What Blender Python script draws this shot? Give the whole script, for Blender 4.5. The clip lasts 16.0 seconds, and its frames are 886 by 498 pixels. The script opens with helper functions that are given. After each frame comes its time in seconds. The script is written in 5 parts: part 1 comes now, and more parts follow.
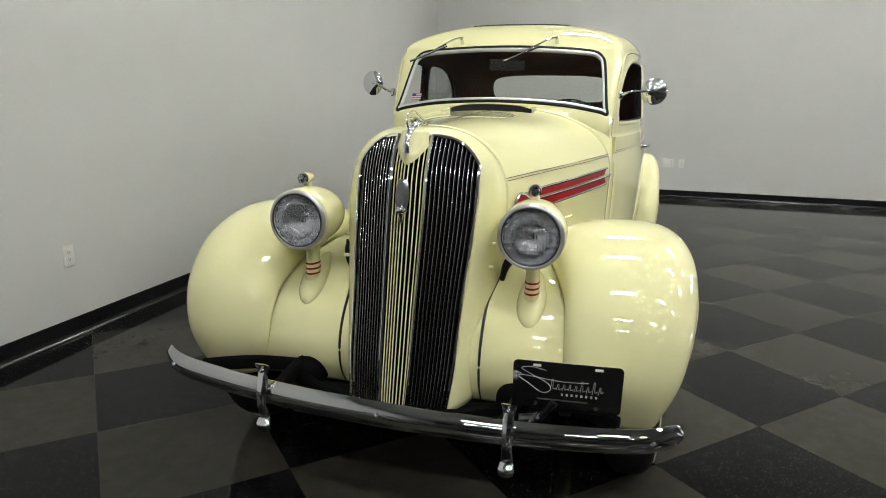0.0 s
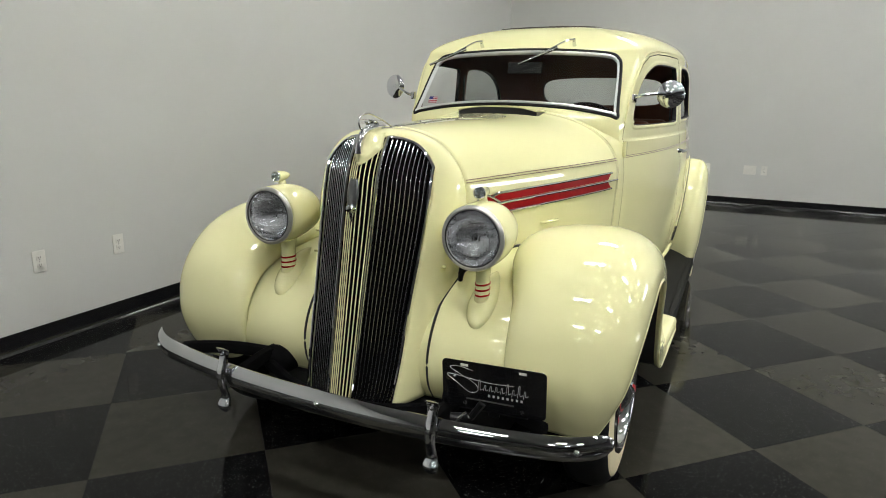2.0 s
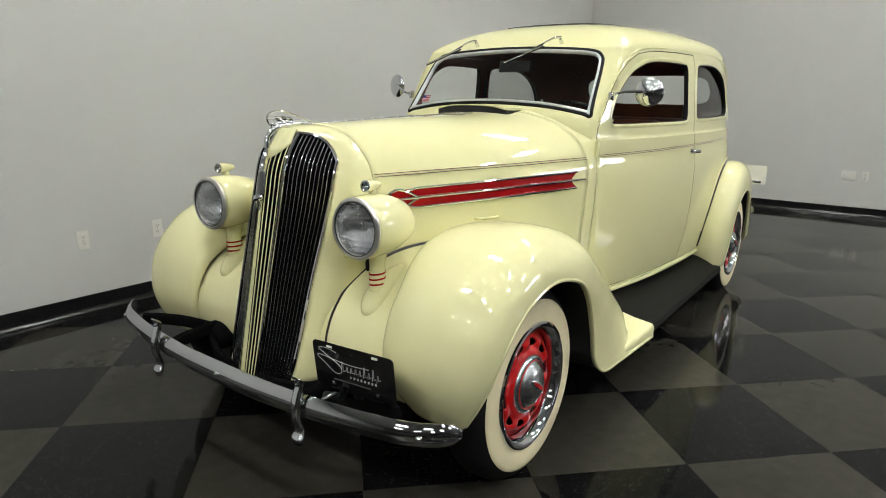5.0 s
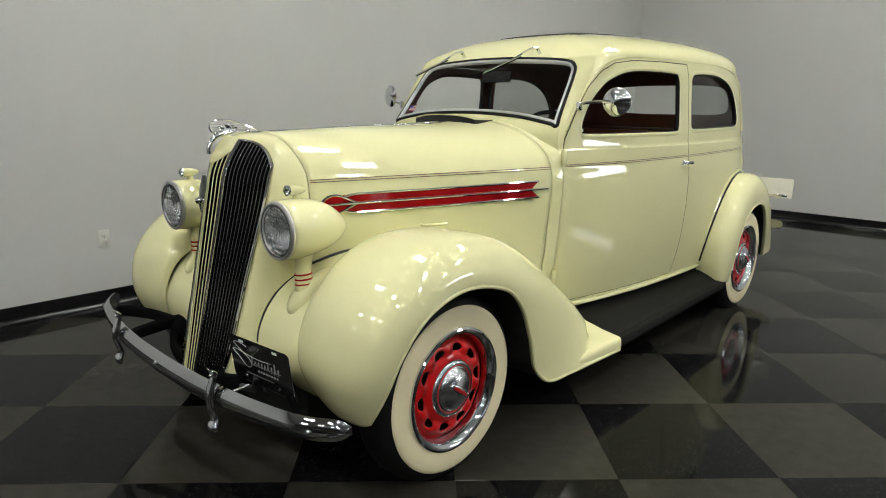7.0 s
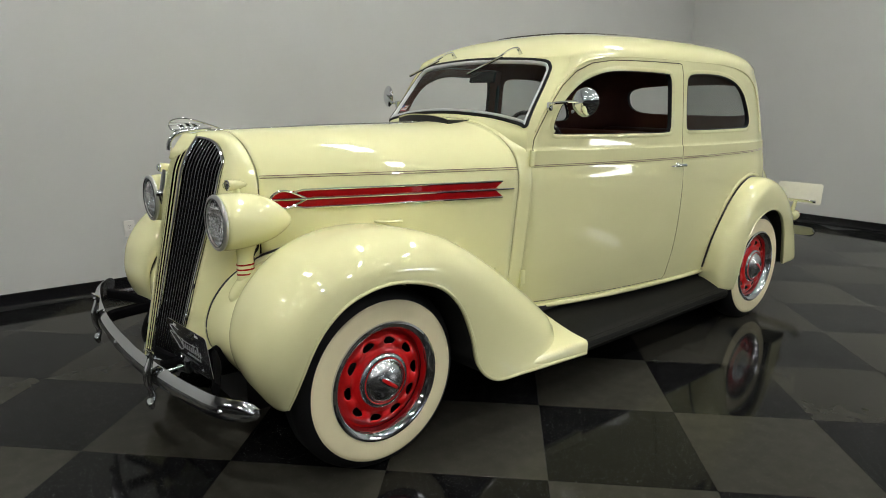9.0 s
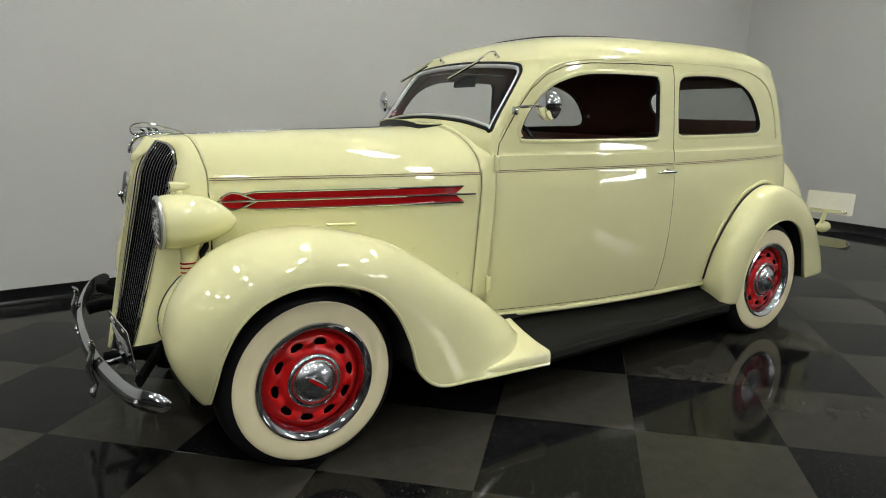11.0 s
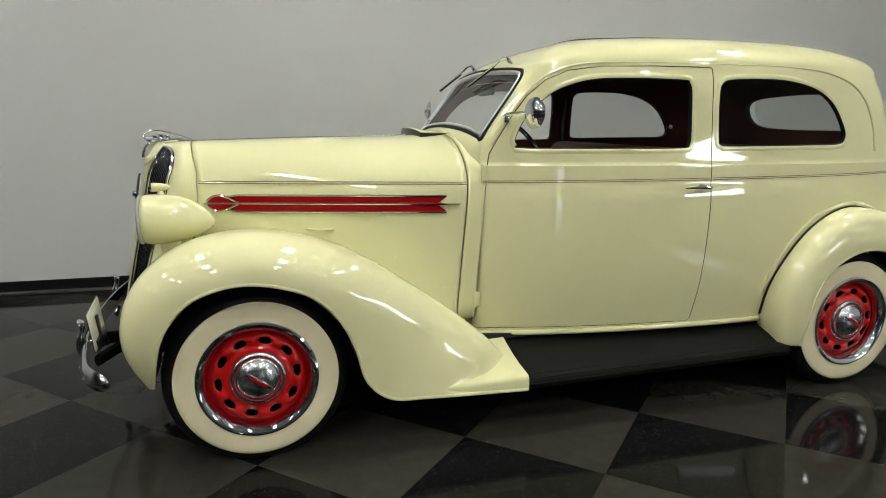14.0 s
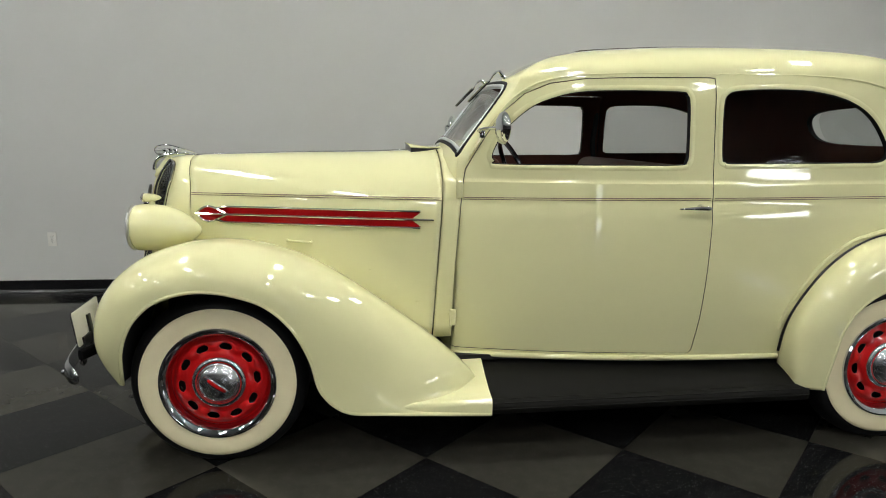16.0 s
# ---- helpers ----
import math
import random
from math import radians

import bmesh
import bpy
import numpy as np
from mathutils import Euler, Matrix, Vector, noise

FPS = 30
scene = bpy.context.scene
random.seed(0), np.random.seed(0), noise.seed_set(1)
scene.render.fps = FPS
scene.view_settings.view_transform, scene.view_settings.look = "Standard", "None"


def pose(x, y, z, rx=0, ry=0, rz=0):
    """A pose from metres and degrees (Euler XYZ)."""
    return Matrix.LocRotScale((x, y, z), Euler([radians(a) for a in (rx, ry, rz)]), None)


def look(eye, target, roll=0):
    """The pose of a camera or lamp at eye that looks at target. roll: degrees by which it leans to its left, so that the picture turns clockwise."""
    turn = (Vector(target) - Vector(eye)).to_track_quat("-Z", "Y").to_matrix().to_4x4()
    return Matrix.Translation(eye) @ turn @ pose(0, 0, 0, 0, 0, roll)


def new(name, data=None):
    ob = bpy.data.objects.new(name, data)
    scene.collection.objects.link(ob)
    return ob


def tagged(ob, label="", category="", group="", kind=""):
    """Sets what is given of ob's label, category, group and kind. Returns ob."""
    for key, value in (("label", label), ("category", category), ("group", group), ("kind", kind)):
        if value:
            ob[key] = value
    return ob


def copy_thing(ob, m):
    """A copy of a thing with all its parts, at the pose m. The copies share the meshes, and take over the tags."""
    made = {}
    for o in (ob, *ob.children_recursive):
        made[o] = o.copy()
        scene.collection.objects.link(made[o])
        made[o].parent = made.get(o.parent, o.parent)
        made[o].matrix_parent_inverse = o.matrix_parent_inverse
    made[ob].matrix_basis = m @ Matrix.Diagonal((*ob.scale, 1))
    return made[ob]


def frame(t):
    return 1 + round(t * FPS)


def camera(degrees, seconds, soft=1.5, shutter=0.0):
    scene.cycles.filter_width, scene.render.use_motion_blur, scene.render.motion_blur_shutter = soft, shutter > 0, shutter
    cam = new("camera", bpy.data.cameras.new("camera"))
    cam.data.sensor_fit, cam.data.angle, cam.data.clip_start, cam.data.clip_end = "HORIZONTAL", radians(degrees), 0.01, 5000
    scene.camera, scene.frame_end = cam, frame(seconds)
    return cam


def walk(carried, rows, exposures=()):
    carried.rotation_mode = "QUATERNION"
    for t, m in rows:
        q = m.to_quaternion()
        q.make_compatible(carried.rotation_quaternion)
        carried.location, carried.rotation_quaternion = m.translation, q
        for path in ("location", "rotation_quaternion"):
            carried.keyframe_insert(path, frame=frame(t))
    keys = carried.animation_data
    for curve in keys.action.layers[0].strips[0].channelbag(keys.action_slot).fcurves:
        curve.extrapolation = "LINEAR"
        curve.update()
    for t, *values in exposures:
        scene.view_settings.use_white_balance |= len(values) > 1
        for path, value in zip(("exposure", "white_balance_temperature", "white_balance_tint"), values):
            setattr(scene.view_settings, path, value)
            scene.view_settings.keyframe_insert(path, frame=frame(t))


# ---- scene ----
cam = camera(69.8, 16.0, soft=1.0)
PATH = [
    (0, (-2.29, -0.626, 1.335), (-0.415, -0.111, 0.867), 0.9),
    (0.5, (-2.268, -0.748, 1.337), (-0.409, -0.177, 0.869), 0.8),
    (1, (-2.242, -0.851, 1.339), (-0.413, -0.188, 0.878), 0.9),
    (1.5, (-2.211, -0.972, 1.34), (-0.414, -0.226, 0.878), 0.9),
    (2, (-2.174, -1.08, 1.342), (-0.402, -0.277, 0.878), 0.9),
    (2.5, (-2.134, -1.203, 1.342), (-0.4, -0.321, 0.88), 0.8),
    (3, (-2.096, -1.323, 1.344), (-0.397, -0.379, 0.874), 0.8),
    (3.5, (-2.056, -1.435, 1.341), (-0.382, -0.45, 0.866), 0.7),
    (4, (-2.005, -1.548, 1.342), (-0.373, -0.494, 0.866), 0.7),
    (4.5, (-1.944, -1.657, 1.34), (-0.339, -0.562, 0.866), 0.7),
    (4.7, (-1.919, -1.702, 1.342), (-0.322, -0.594, 0.87), 0.7),
    (6.8, (-1.626, -2.173, 1.355), (-0.176, -0.869, 0.908), 0.7),
    (7, (-1.596, -2.22, 1.35), (-0.159, -0.901, 0.908), 0.7),
    (7.5, (-1.522, -2.318, 1.348), (-0.133, -0.949, 0.904), 0.8),
    (8, (-1.437, -2.433, 1.355), (-0.103, -1.01, 0.913), 0.8),
    (8.5, (-1.355, -2.528, 1.356), (-0.06, -1.069, 0.913), 0.8),
    (9, (-1.26, -2.621, 1.355), (0.005, -1.136, 0.911), 0.8),
    (9.2, (-1.226, -2.66, 1.371), (0.022, -1.163, 0.921), 0.6),
    (11.5, (-0.683, -3.01, 1.343), (0.333, -1.339, 0.929), 0.6),
    (12, (-0.545, -3.075, 1.335), (0.415, -1.368, 0.928), 0.5),
    (12.5, (-0.401, -3.13, 1.338), (0.484, -1.384, 0.928), 0.6),
    (13, (-0.254, -3.183, 1.331), (0.538, -1.393, 0.923), 0.5),
    (13.5, (-0.133, -3.214, 1.331), (0.571, -1.386, 0.927), 0.4),
    (14, (0.012, -3.247, 1.333), (0.584, -1.371, 0.942), 0.4),
    (14.5, (0.177, -3.275, 1.341), (0.656, -1.371, 0.962), 0.4),
    (15, (0.343, -3.306, 1.343), (0.722, -1.379, 0.964), 0.4),
    (15.5, (0.497, -3.322, 1.342), (0.792, -1.378, 0.975), 0.4),
    (16, (0.651, -3.333, 1.343), (0.858, -1.376, 0.991), 0.4),
]
walk(cam, [(t, look(eye, target, roll)) for t, eye, target, roll in PATH], exposures=[(0, 0.10), (4.5, 0.08), (7, -0.15), (13, -0.22), (16, -0.20)])

# ceiling lights, in rows over the car and on the open side of the room
LAMPS = [(1.4 - 3.3 * i, -0.5 - 3.3 * j) for j in range(3) for i in range(-1, 4)]

# ---- world and room light ----
world = bpy.data.worlds.new("world")
scene.world = world
world.use_nodes = True
world.node_tree.nodes["Background"].inputs[0].default_value = (0.8, 0.85, 1.0, 1)
world.node_tree.nodes["Background"].inputs[1].default_value = 0.02
LAMP_POWER = 66.0
CEILING = 4.9
scene.view_settings.exposure = 0.0

# ---- materials ----


def material(name, color, rough=0.5, metal=0.0, coat=0.0, vary=0.0, scale=30.0, bump=0.0, bump_scale=200.0, spec=0.5, rough_vary=0.0):
    m = bpy.data.materials.new(name)
    m.use_nodes = True
    t = m.node_tree
    b = t.nodes["Principled BSDF"]
    b.inputs["Base Color"].default_value = (*color, 1)
    b.inputs["Roughness"].default_value = rough
    b.inputs["Metallic"].default_value = metal
    b.inputs["Coat Weight"].default_value = coat
    b.inputs["Coat Roughness"].default_value = 0.03
    b.inputs["Specular IOR Level"].default_value = spec
    co = t.nodes.new("ShaderNodeTexCoord")
    if vary:
        n1 = t.nodes.new("ShaderNodeTexNoise")
        n1.inputs["Scale"].default_value = scale
        n1.inputs["Detail"].default_value = 6
        n2 = t.nodes.new("ShaderNodeTexNoise")
        n2.inputs["Scale"].default_value = scale * 0.07
        t.links.new(co.outputs["Object"], n1.inputs["Vector"])
        t.links.new(co.outputs["Object"], n2.inputs["Vector"])
        add = t.nodes.new("ShaderNodeMath")
        t.links.new(n1.outputs["Fac"], add.inputs[0])
        t.links.new(n2.outputs["Fac"], add.inputs[1])
        mr = t.nodes.new("ShaderNodeMapRange")
        mr.inputs["From Min"].default_value, mr.inputs["From Max"].default_value = 0.6, 1.4
        mr.inputs["To Min"].default_value, mr.inputs["To Max"].default_value = 1 - vary, 1 + vary
        t.links.new(add.outputs[0], mr.inputs["Value"])
        mix = t.nodes.new("ShaderNodeVectorMath")
        mix.operation = "SCALE"
        mix.inputs[0].default_value = color
        t.links.new(mr.outputs[0], mix.inputs["Scale"])
        t.links.new(mix.outputs[0], b.inputs["Base Color"])
        if rough_vary:
            r2 = t.nodes.new("ShaderNodeMapRange")
            r2.inputs["From Min"].default_value, r2.inputs["From Max"].default_value = 0.6, 1.4
            r2.inputs["To Min"].default_value, r2.inputs["To Max"].default_value = rough - rough_vary, rough + rough_vary
            t.links.new(add.outputs[0], r2.inputs["Value"])
            t.links.new(r2.outputs[0], b.inputs["Roughness"])
    if bump:
        n3 = t.nodes.new("ShaderNodeTexNoise")
        n3.inputs["Scale"].default_value = bump_scale
        n3.inputs["Detail"].default_value = 4
        t.links.new(co.outputs["Object"], n3.inputs["Vector"])
        bp = t.nodes.new("ShaderNodeBump")
        bp.inputs["Strength"].default_value = bump
        bp.inputs["Distance"].default_value = 0.002
        t.links.new(n3.outputs["Fac"], bp.inputs["Height"])
        t.links.new(bp.outputs[0], b.inputs["Normal"])
    return m


def tile_material(name, color, fleck, density):
    """Polished vinyl floor tile with scattered chips, a faint mottling and scuffs in the wax."""
    m = material(name, color, 0.075, vary=0.25, scale=14.0, spec=0.09, rough_vary=0.03)
    t = m.node_tree
    b = t.nodes["Principled BSDF"]
    src = b.inputs["Base Color"].links[0].from_socket
    geo = t.nodes.new("ShaderNodeNewGeometry")
    mp = t.nodes.new("ShaderNodeMapping")
    mp.inputs["Rotation"].default_value = (0, 0, 0.6)
    mp.inputs["Scale"].default_value = (1.0, 0.6, 1.0)
    t.links.new(geo.outputs["Position"], mp.inputs["Vector"])
    vo = t.nodes.new("ShaderNodeTexVoronoi")
    vo.inputs["Scale"].default_value = 290
    t.links.new(mp.outputs[0], vo.inputs["Vector"])
    lt = t.nodes.new("ShaderNodeMath")
    lt.operation = "LESS_THAN"
    t.links.new(vo.outputs["Distance"], lt.inputs[0])
    sep = t.nodes.new("ShaderNodeSeparateColor")
    t.links.new(vo.outputs["Color"], sep.inputs[0])
    size = t.nodes.new("ShaderNodeMapRange")
    size.inputs["To Min"].default_value, size.inputs["To Max"].default_value = 0.05, 0.33
    t.links.new(sep.outputs[1], size.inputs["Value"])
    t.links.new(size.outputs[0], lt.inputs[1])
    gt = t.nodes.new("ShaderNodeMath")
    gt.operation = "GREATER_THAN"
    gt.inputs[1].default_value = 1 - density
    t.links.new(sep.outputs[0], gt.inputs[0])
    mul = t.nodes.new("ShaderNodeMath")
    mul.operation = "MULTIPLY"
    t.links.new(lt.outputs[0], mul.inputs[0])
    t.links.new(gt.outputs[0], mul.inputs[1])
    info = t.nodes.new("ShaderNodeObjectInfo")
    var = t.nodes.new("ShaderNodeMapRange")
    var.inputs["To Min"].default_value, var.inputs["To Max"].default_value = 0.85, 1.15
    t.links.new(info.outputs["Random"], var.inputs["Value"])
    sc = t.nodes.new("ShaderNodeVectorMath")
    sc.operation = "SCALE"
    t.links.new(src, sc.inputs[0])
    t.links.new(var.outputs[0], sc.inputs["Scale"])
    mix = t.nodes.new("ShaderNodeMix")
    mix.data_type = "RGBA"
    t.links.new(mul.outputs[0], mix.inputs["Factor"])
    t.links.new(sc.outputs[0], mix.inputs["A"])
    tone = t.nodes.new("ShaderNodeMapRange")
    tone.inputs["To Min"].default_value, tone.inputs["To Max"].default_value = 0.25, 1.0
    t.links.new(sep.outputs[2], tone.inputs["Value"])
    chip = t.nodes.new("ShaderNodeVectorMath")
    chip.operation = "SCALE"
    chip.inputs[0].default_value = fleck
    t.links.new(tone.outputs[0], chip.inputs["Scale"])
    t.links.new(chip.outputs[0], mix.inputs["B"])
    t.links.new(mix.outputs["Result"], b.inputs["Base Color"])
    return m


def glass_material(name, tint, gloss=0.04):
    m = bpy.data.materials.new(name)
    m.use_nodes = True
    t = m.node_tree
    t.nodes.remove(t.nodes["Principled BSDF"])
    tr = t.nodes.new("ShaderNodeBsdfTransparent")
    tr.inputs[0].default_value = (*tint, 1)
    gl = t.nodes.new("ShaderNodeBsdfGlossy")
    gl.inputs["Roughness"].default_value = 0.01
    lw = t.nodes.new("ShaderNodeLayerWeight")
    lw.inputs["Blend"].default_value = 0.5
    pw = t.nodes.new("ShaderNodeMath")
    pw.operation = "POWER"
    pw.inputs[1].default_value = 5.0
    t.links.new(lw.outputs["Facing"], pw.inputs[0])
    fr = t.nodes.new("ShaderNodeMapRange")
    fr.inputs["To Min"].default_value = gloss
    t.links.new(pw.outputs[0], fr.inputs["Value"])
    mx = t.nodes.new("ShaderNodeMixShader")
    t.links.new(fr.outputs[0], mx.inputs[0])
    t.links.new(tr.outputs[0], mx.inputs[1])
    t.links.new(gl.outputs[0], mx.inputs[2])
    t.links.new(mx.outputs[0], t.nodes["Material Output"].inputs[0])
    return m


def lamp_material(name, color, strength):
    m = bpy.data.materials.new(name)
    m.use_nodes = True
    t = m.node_tree
    t.nodes.remove(t.nodes["Principled BSDF"])
    e = t.nodes.new("ShaderNodeEmission")
    e.inputs[0].default_value = (*color, 1)
    e.inputs[1].default_value = strength
    t.links.new(e.outputs[0], t.nodes["Material Output"].inputs[0])
    return m


CREAM = material("cream_paint", (0.725, 0.705, 0.40), 0.6, coat=1.0, spec=0.0, vary=0.015, scale=4)
CHROME = material("chrome", (0.66, 0.67, 0.70), 0.025, metal=1.0, vary=0.04, scale=15)
DEEPCHROME = material("deep_chrome", (0.52, 0.525, 0.54), 0.03, metal=1.0, vary=0.05, scale=12)
SILVER = material("silvered_reflector", (0.86, 0.87, 0.89), 0.13, metal=1.0, vary=0.05, scale=60, bump=0.35, bump_scale=60)
BRIGHT = material("bright_trim", (0.38, 0.39, 0.41), 0.22, metal=1.0, vary=0.05, scale=40)
RINGMETAL = material("dull_ring_metal", (0.55, 0.55, 0.53), 0.3, metal=0.75, vary=0.08, scale=50)
STEEL = material("brushed_steel", (0.55, 0.56, 0.58), 0.25, metal=1.0, vary=0.06, scale=60)
ALLOY = material("satin_trim", (0.78, 0.79, 0.8), 0.3, metal=0.7, vary=0.05, scale=30)
VOID = material("matt_black", (0.004, 0.004, 0.0045), 0.9, spec=0.05, vary=0.2, scale=20)
OLDSTEEL = material("dark_steel", (0.22, 0.225, 0.23), 0.28, metal=1.0, vary=0.15, scale=90)
VINYL = material("dark_roof_vinyl", (0.03, 0.02, 0.016), 0.6, vary=0.2, scale=60, bump=0.2)
BLACK = material("black_paint", (0.008, 0.008, 0.009), 0.3, vary=0.2, scale=20)
GLOSSBLACK = material("gloss_black", (0.006, 0.006, 0.007), 0.12, coat=0.5, vary=0.1)
RUBBER = material("black_rubber", (0.006, 0.006, 0.0065), 0.6, spec=0.2, vary=0.2, scale=40, bump=0.15, bump_scale=300)
MAT_RUBBER = material("ribbed_rubber_mat", (0.0065, 0.0065, 0.0055), 0.6, spec=0.12, vary=0.25, scale=25, bump=0.25, bump_scale=150)
WHITEWALL = material("whitewall_rubber", (0.80, 0.72, 0.47), 0.5, vary=0.05, scale=12, bump=0.05)
RED = material("red_enamel", (0.50, 0.006, 0.007), 0.35, spec=0.15, coat=0.9, vary=0.06, scale=12)
REDBAND = material("red_band_paint", (0.34, 0.004, 0.006), 0.4, spec=0.1, coat=0.15, vary=0.06, scale=12)
STRIPE = material("maroon_pinstripe", (0.085, 0.012, 0.022), 0.35, vary=0.05)
CLOTH = material("brown_cloth", (0.12, 0.042, 0.028), 0.85, vary=0.25, scale=120, bump=0.4, bump_scale=700)
LEATHER = material("tan_brown_leather", (0.11, 0.035, 0.018), 0.5, vary=0.2, scale=50, bump=0.2, bump_scale=250)
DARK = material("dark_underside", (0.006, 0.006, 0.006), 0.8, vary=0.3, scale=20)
PLATE_BACK = material("white_plate_back", (0.75, 0.74, 0.68), 0.45, vary=0.05)
GREYINK = material("grey_ink", (0.42, 0.42, 0.42), 0.5, vary=0.05)
FAINTINK = material("faint_ink", (0.05, 0.05, 0.05), 0.5, vary=0.05)
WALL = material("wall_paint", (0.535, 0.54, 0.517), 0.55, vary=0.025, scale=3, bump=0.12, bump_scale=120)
# wall colour darkened for the unseen walls, so chrome reflects a dim room
DIMWALL = material("darkened_unseen_wall", (0.16, 0.16, 0.155), 0.6, vary=0.04, scale=3, bump=0.12, bump_scale=120)
BASE = material("black_cove_base", (0.008, 0.008, 0.009), 0.2, vary=0.25, scale=10)
CEIL = material("ceiling_board", (0.62, 0.62, 0.6), 0.9, vary=0.05, scale=40, bump=0.2)
OUTLET = material("white_plastic", (0.67, 0.66, 0.61), 0.35, vary=0.03)
SLOT = material("dark_slot", (0.03, 0.03, 0.03), 0.6, vary=0.1)
FLAGRED = material("decal_red", (0.35, 0.03, 0.04), 0.4, vary=0.05)
FLAGBLUE = material("decal_blue", (0.03, 0.04, 0.2), 0.4, vary=0.05)
FLAGWHITE = material("decal_white", (0.7, 0.7, 0.7), 0.4, vary=0.03)
TILE_BLACK = tile_material("black_flecked_tile", (0.0052, 0.0052, 0.0055), (0.30, 0.33, 0.30), 0.28)
TILE_GREY = tile_material("grey_tile", (0.030, 0.0288, 0.0234), (0.10, 0.094, 0.08), 0.30)
GLASS = glass_material("window_glass", (0.93, 0.95, 0.94))
DARKGLASS = glass_material("quarter_glass", (0.62, 0.63, 0.63), 0.006)
LENSGLASS = glass_material("lamp_glass", (0.86, 0.88, 0.90))
LENS = material("lamp_lens", (0.95, 0.96, 0.98), 0.02)
LENS.node_tree.nodes["Principled BSDF"].inputs["Transmission Weight"].default_value = 1.0
DAYGLOW = lamp_material("window_daylight", (0.95, 0.98, 1.0), 24.0)
DAYSLIT = lamp_material("doorway_daylight", (0.86, 0.93, 1.0), 8.0)
LAMPGLOW = lamp_material("lamp_diffuser", (0.985, 0.985, 0.95), LAMP_POWER)

# ---- mesh tools ----


def hermite(x, xs, ys):
    """Smooth curve through the knots, with slopes limited so that it does not overshoot."""
    xs, ys = np.asarray(xs, float), np.asarray(ys, float)
    d = np.diff(ys) / np.diff(xs)
    m = np.concatenate([[d[0]], (d[:-1] + d[1:]) / 2, [d[-1]]])
    for i in range(len(d)):
        lim = 2.6 * abs(d[i])
        m[i] = np.clip(m[i], -lim, lim)
        m[i + 1] = np.clip(m[i + 1], -lim, lim)
    x = np.clip(x, xs[0], xs[-1])
    i = np.clip(np.searchsorted(xs, x, side="right") - 1, 0, len(d) - 1)
    h = xs[i + 1] - xs[i]
    t = (x - xs[i]) / h
    return (2 * t**3 - 3 * t**2 + 1) * ys[i] + (t**3 - 2 * t**2 + t) * h * m[i] + (3 * t**2 - 2 * t**3) * ys[i + 1] + (t**3 - t**2) * h * m[i + 1]


def spline(pts, n, closed=False):
    """n points along a Catmull-Rom curve through pts, evenly by knot."""
    p = np.asarray(pts, float)
    k = len(p)
    out = []
    spans = k if closed else k - 1
    for s in np.linspace(0, spans, n, endpoint=not closed):
        i = min(int(s), spans - 1)
        t = s - i
        if closed:
            a, b, c, d = (p[(i + j) % k] for j in (-1, 0, 1, 2))
        else:
            b, c = p[i], p[i + 1]
            a = p[i - 1] if i > 0 else 2 * b - c
            d = p[i + 2] if i + 2 < k else 2 * c - b
        out.append(0.5 * (2 * b + (c - a) * t + (2 * a - 5 * b + 4 * c - d) * t * t + (3 * b - a - 3 * c + d) * t**3))
    return np.array(out)


def even(p, n):
    """n points at even steps along the polyline p."""
    p = np.asarray(p, float)
    s = np.concatenate([[0], np.cumsum(np.linalg.norm(np.diff(p, axis=0), axis=1))])
    q = np.linspace(0, s[-1], n)
    return np.stack([np.interp(q, s, p[:, i]) for i in range(p.shape[1])], axis=1)


def grid(g, close_u=False, close_v=False):
    """Vertices and quads of an n x m grid of points."""
    n, m = len(g), len(g[0])
    v = [tuple(c) for row in g for c in row]
    f = []
    for i in range(n if close_u else n - 1):
        for j in range(m if close_v else m - 1):
            a, b = (i + 1) % n, (j + 1) % m
            f.append((i * m + j, i * m + b, a * m + b, a * m + j))
    return v, f


def joined(*meshes):
    v, f = [], []
    for mv, mf in meshes:
        k = len(v)
        v += list(mv)
        f += [tuple(i + k for i in q) for q in mf]
    return v, f


def flip_y(mesh):
    v, f = mesh
    return [(x, -y, z) for x, y, z in v], [q[::-1] for q in f]


def side(mesh, s):
    """The mesh as built (s = 1) or mirrored to the other side of the car (s = -1)."""
    return mesh if s > 0 else flip_y(mesh)


def moved(mesh, m):
    return [tuple(m @ Vector(p)) for p in mesh[0]], mesh[1]


def make(name, mesh, mat, parent=None, label="", sharp=38, weld=0.0, solid=0.0, bevel=0.0, outward=True):
    v, f = mesh
    me = bpy.data.meshes.new(name)
    bm = bmesh.new()
    bv = [bm.verts.new(p) for p in v]
    for q in f:
        if len(set(q)) > 2:
            try:
                bm.faces.new([bv[i] for i in q])
            except ValueError:
                pass
    if weld:
        bmesh.ops.remove_doubles(bm, verts=bm.verts, dist=weld)
    if outward:
        bmesh.ops.recalc_face_normals(bm, faces=bm.faces)
    bm.to_mesh(me)
    bm.free()
    for m in mat if isinstance(mat, (list, tuple)) else [mat]:
        me.materials.append(m)
    me.polygons.foreach_set("use_smooth", [True] * len(me.polygons))
    me.set_sharp_from_angle(angle=radians(sharp))
    ob = new(name, me)
    if solid:
        md = ob.modifiers.new("thickness", "SOLIDIFY")
        md.thickness, md.offset = solid, 0
    if bevel:
        md = ob.modifiers.new("edge", "BEVEL")
        md.width, md.segments, md.limit_method, md.angle_limit = bevel, 2, "ANGLE", radians(50)
    ob.parent = parent
    if label:
        tagged(ob, label)
    return ob


def thing(name, label, category, group="", kind="", at=(0, 0, 0)):
    ob = new(name)
    ob.location = at
    return tagged(ob, label, category, group, kind)


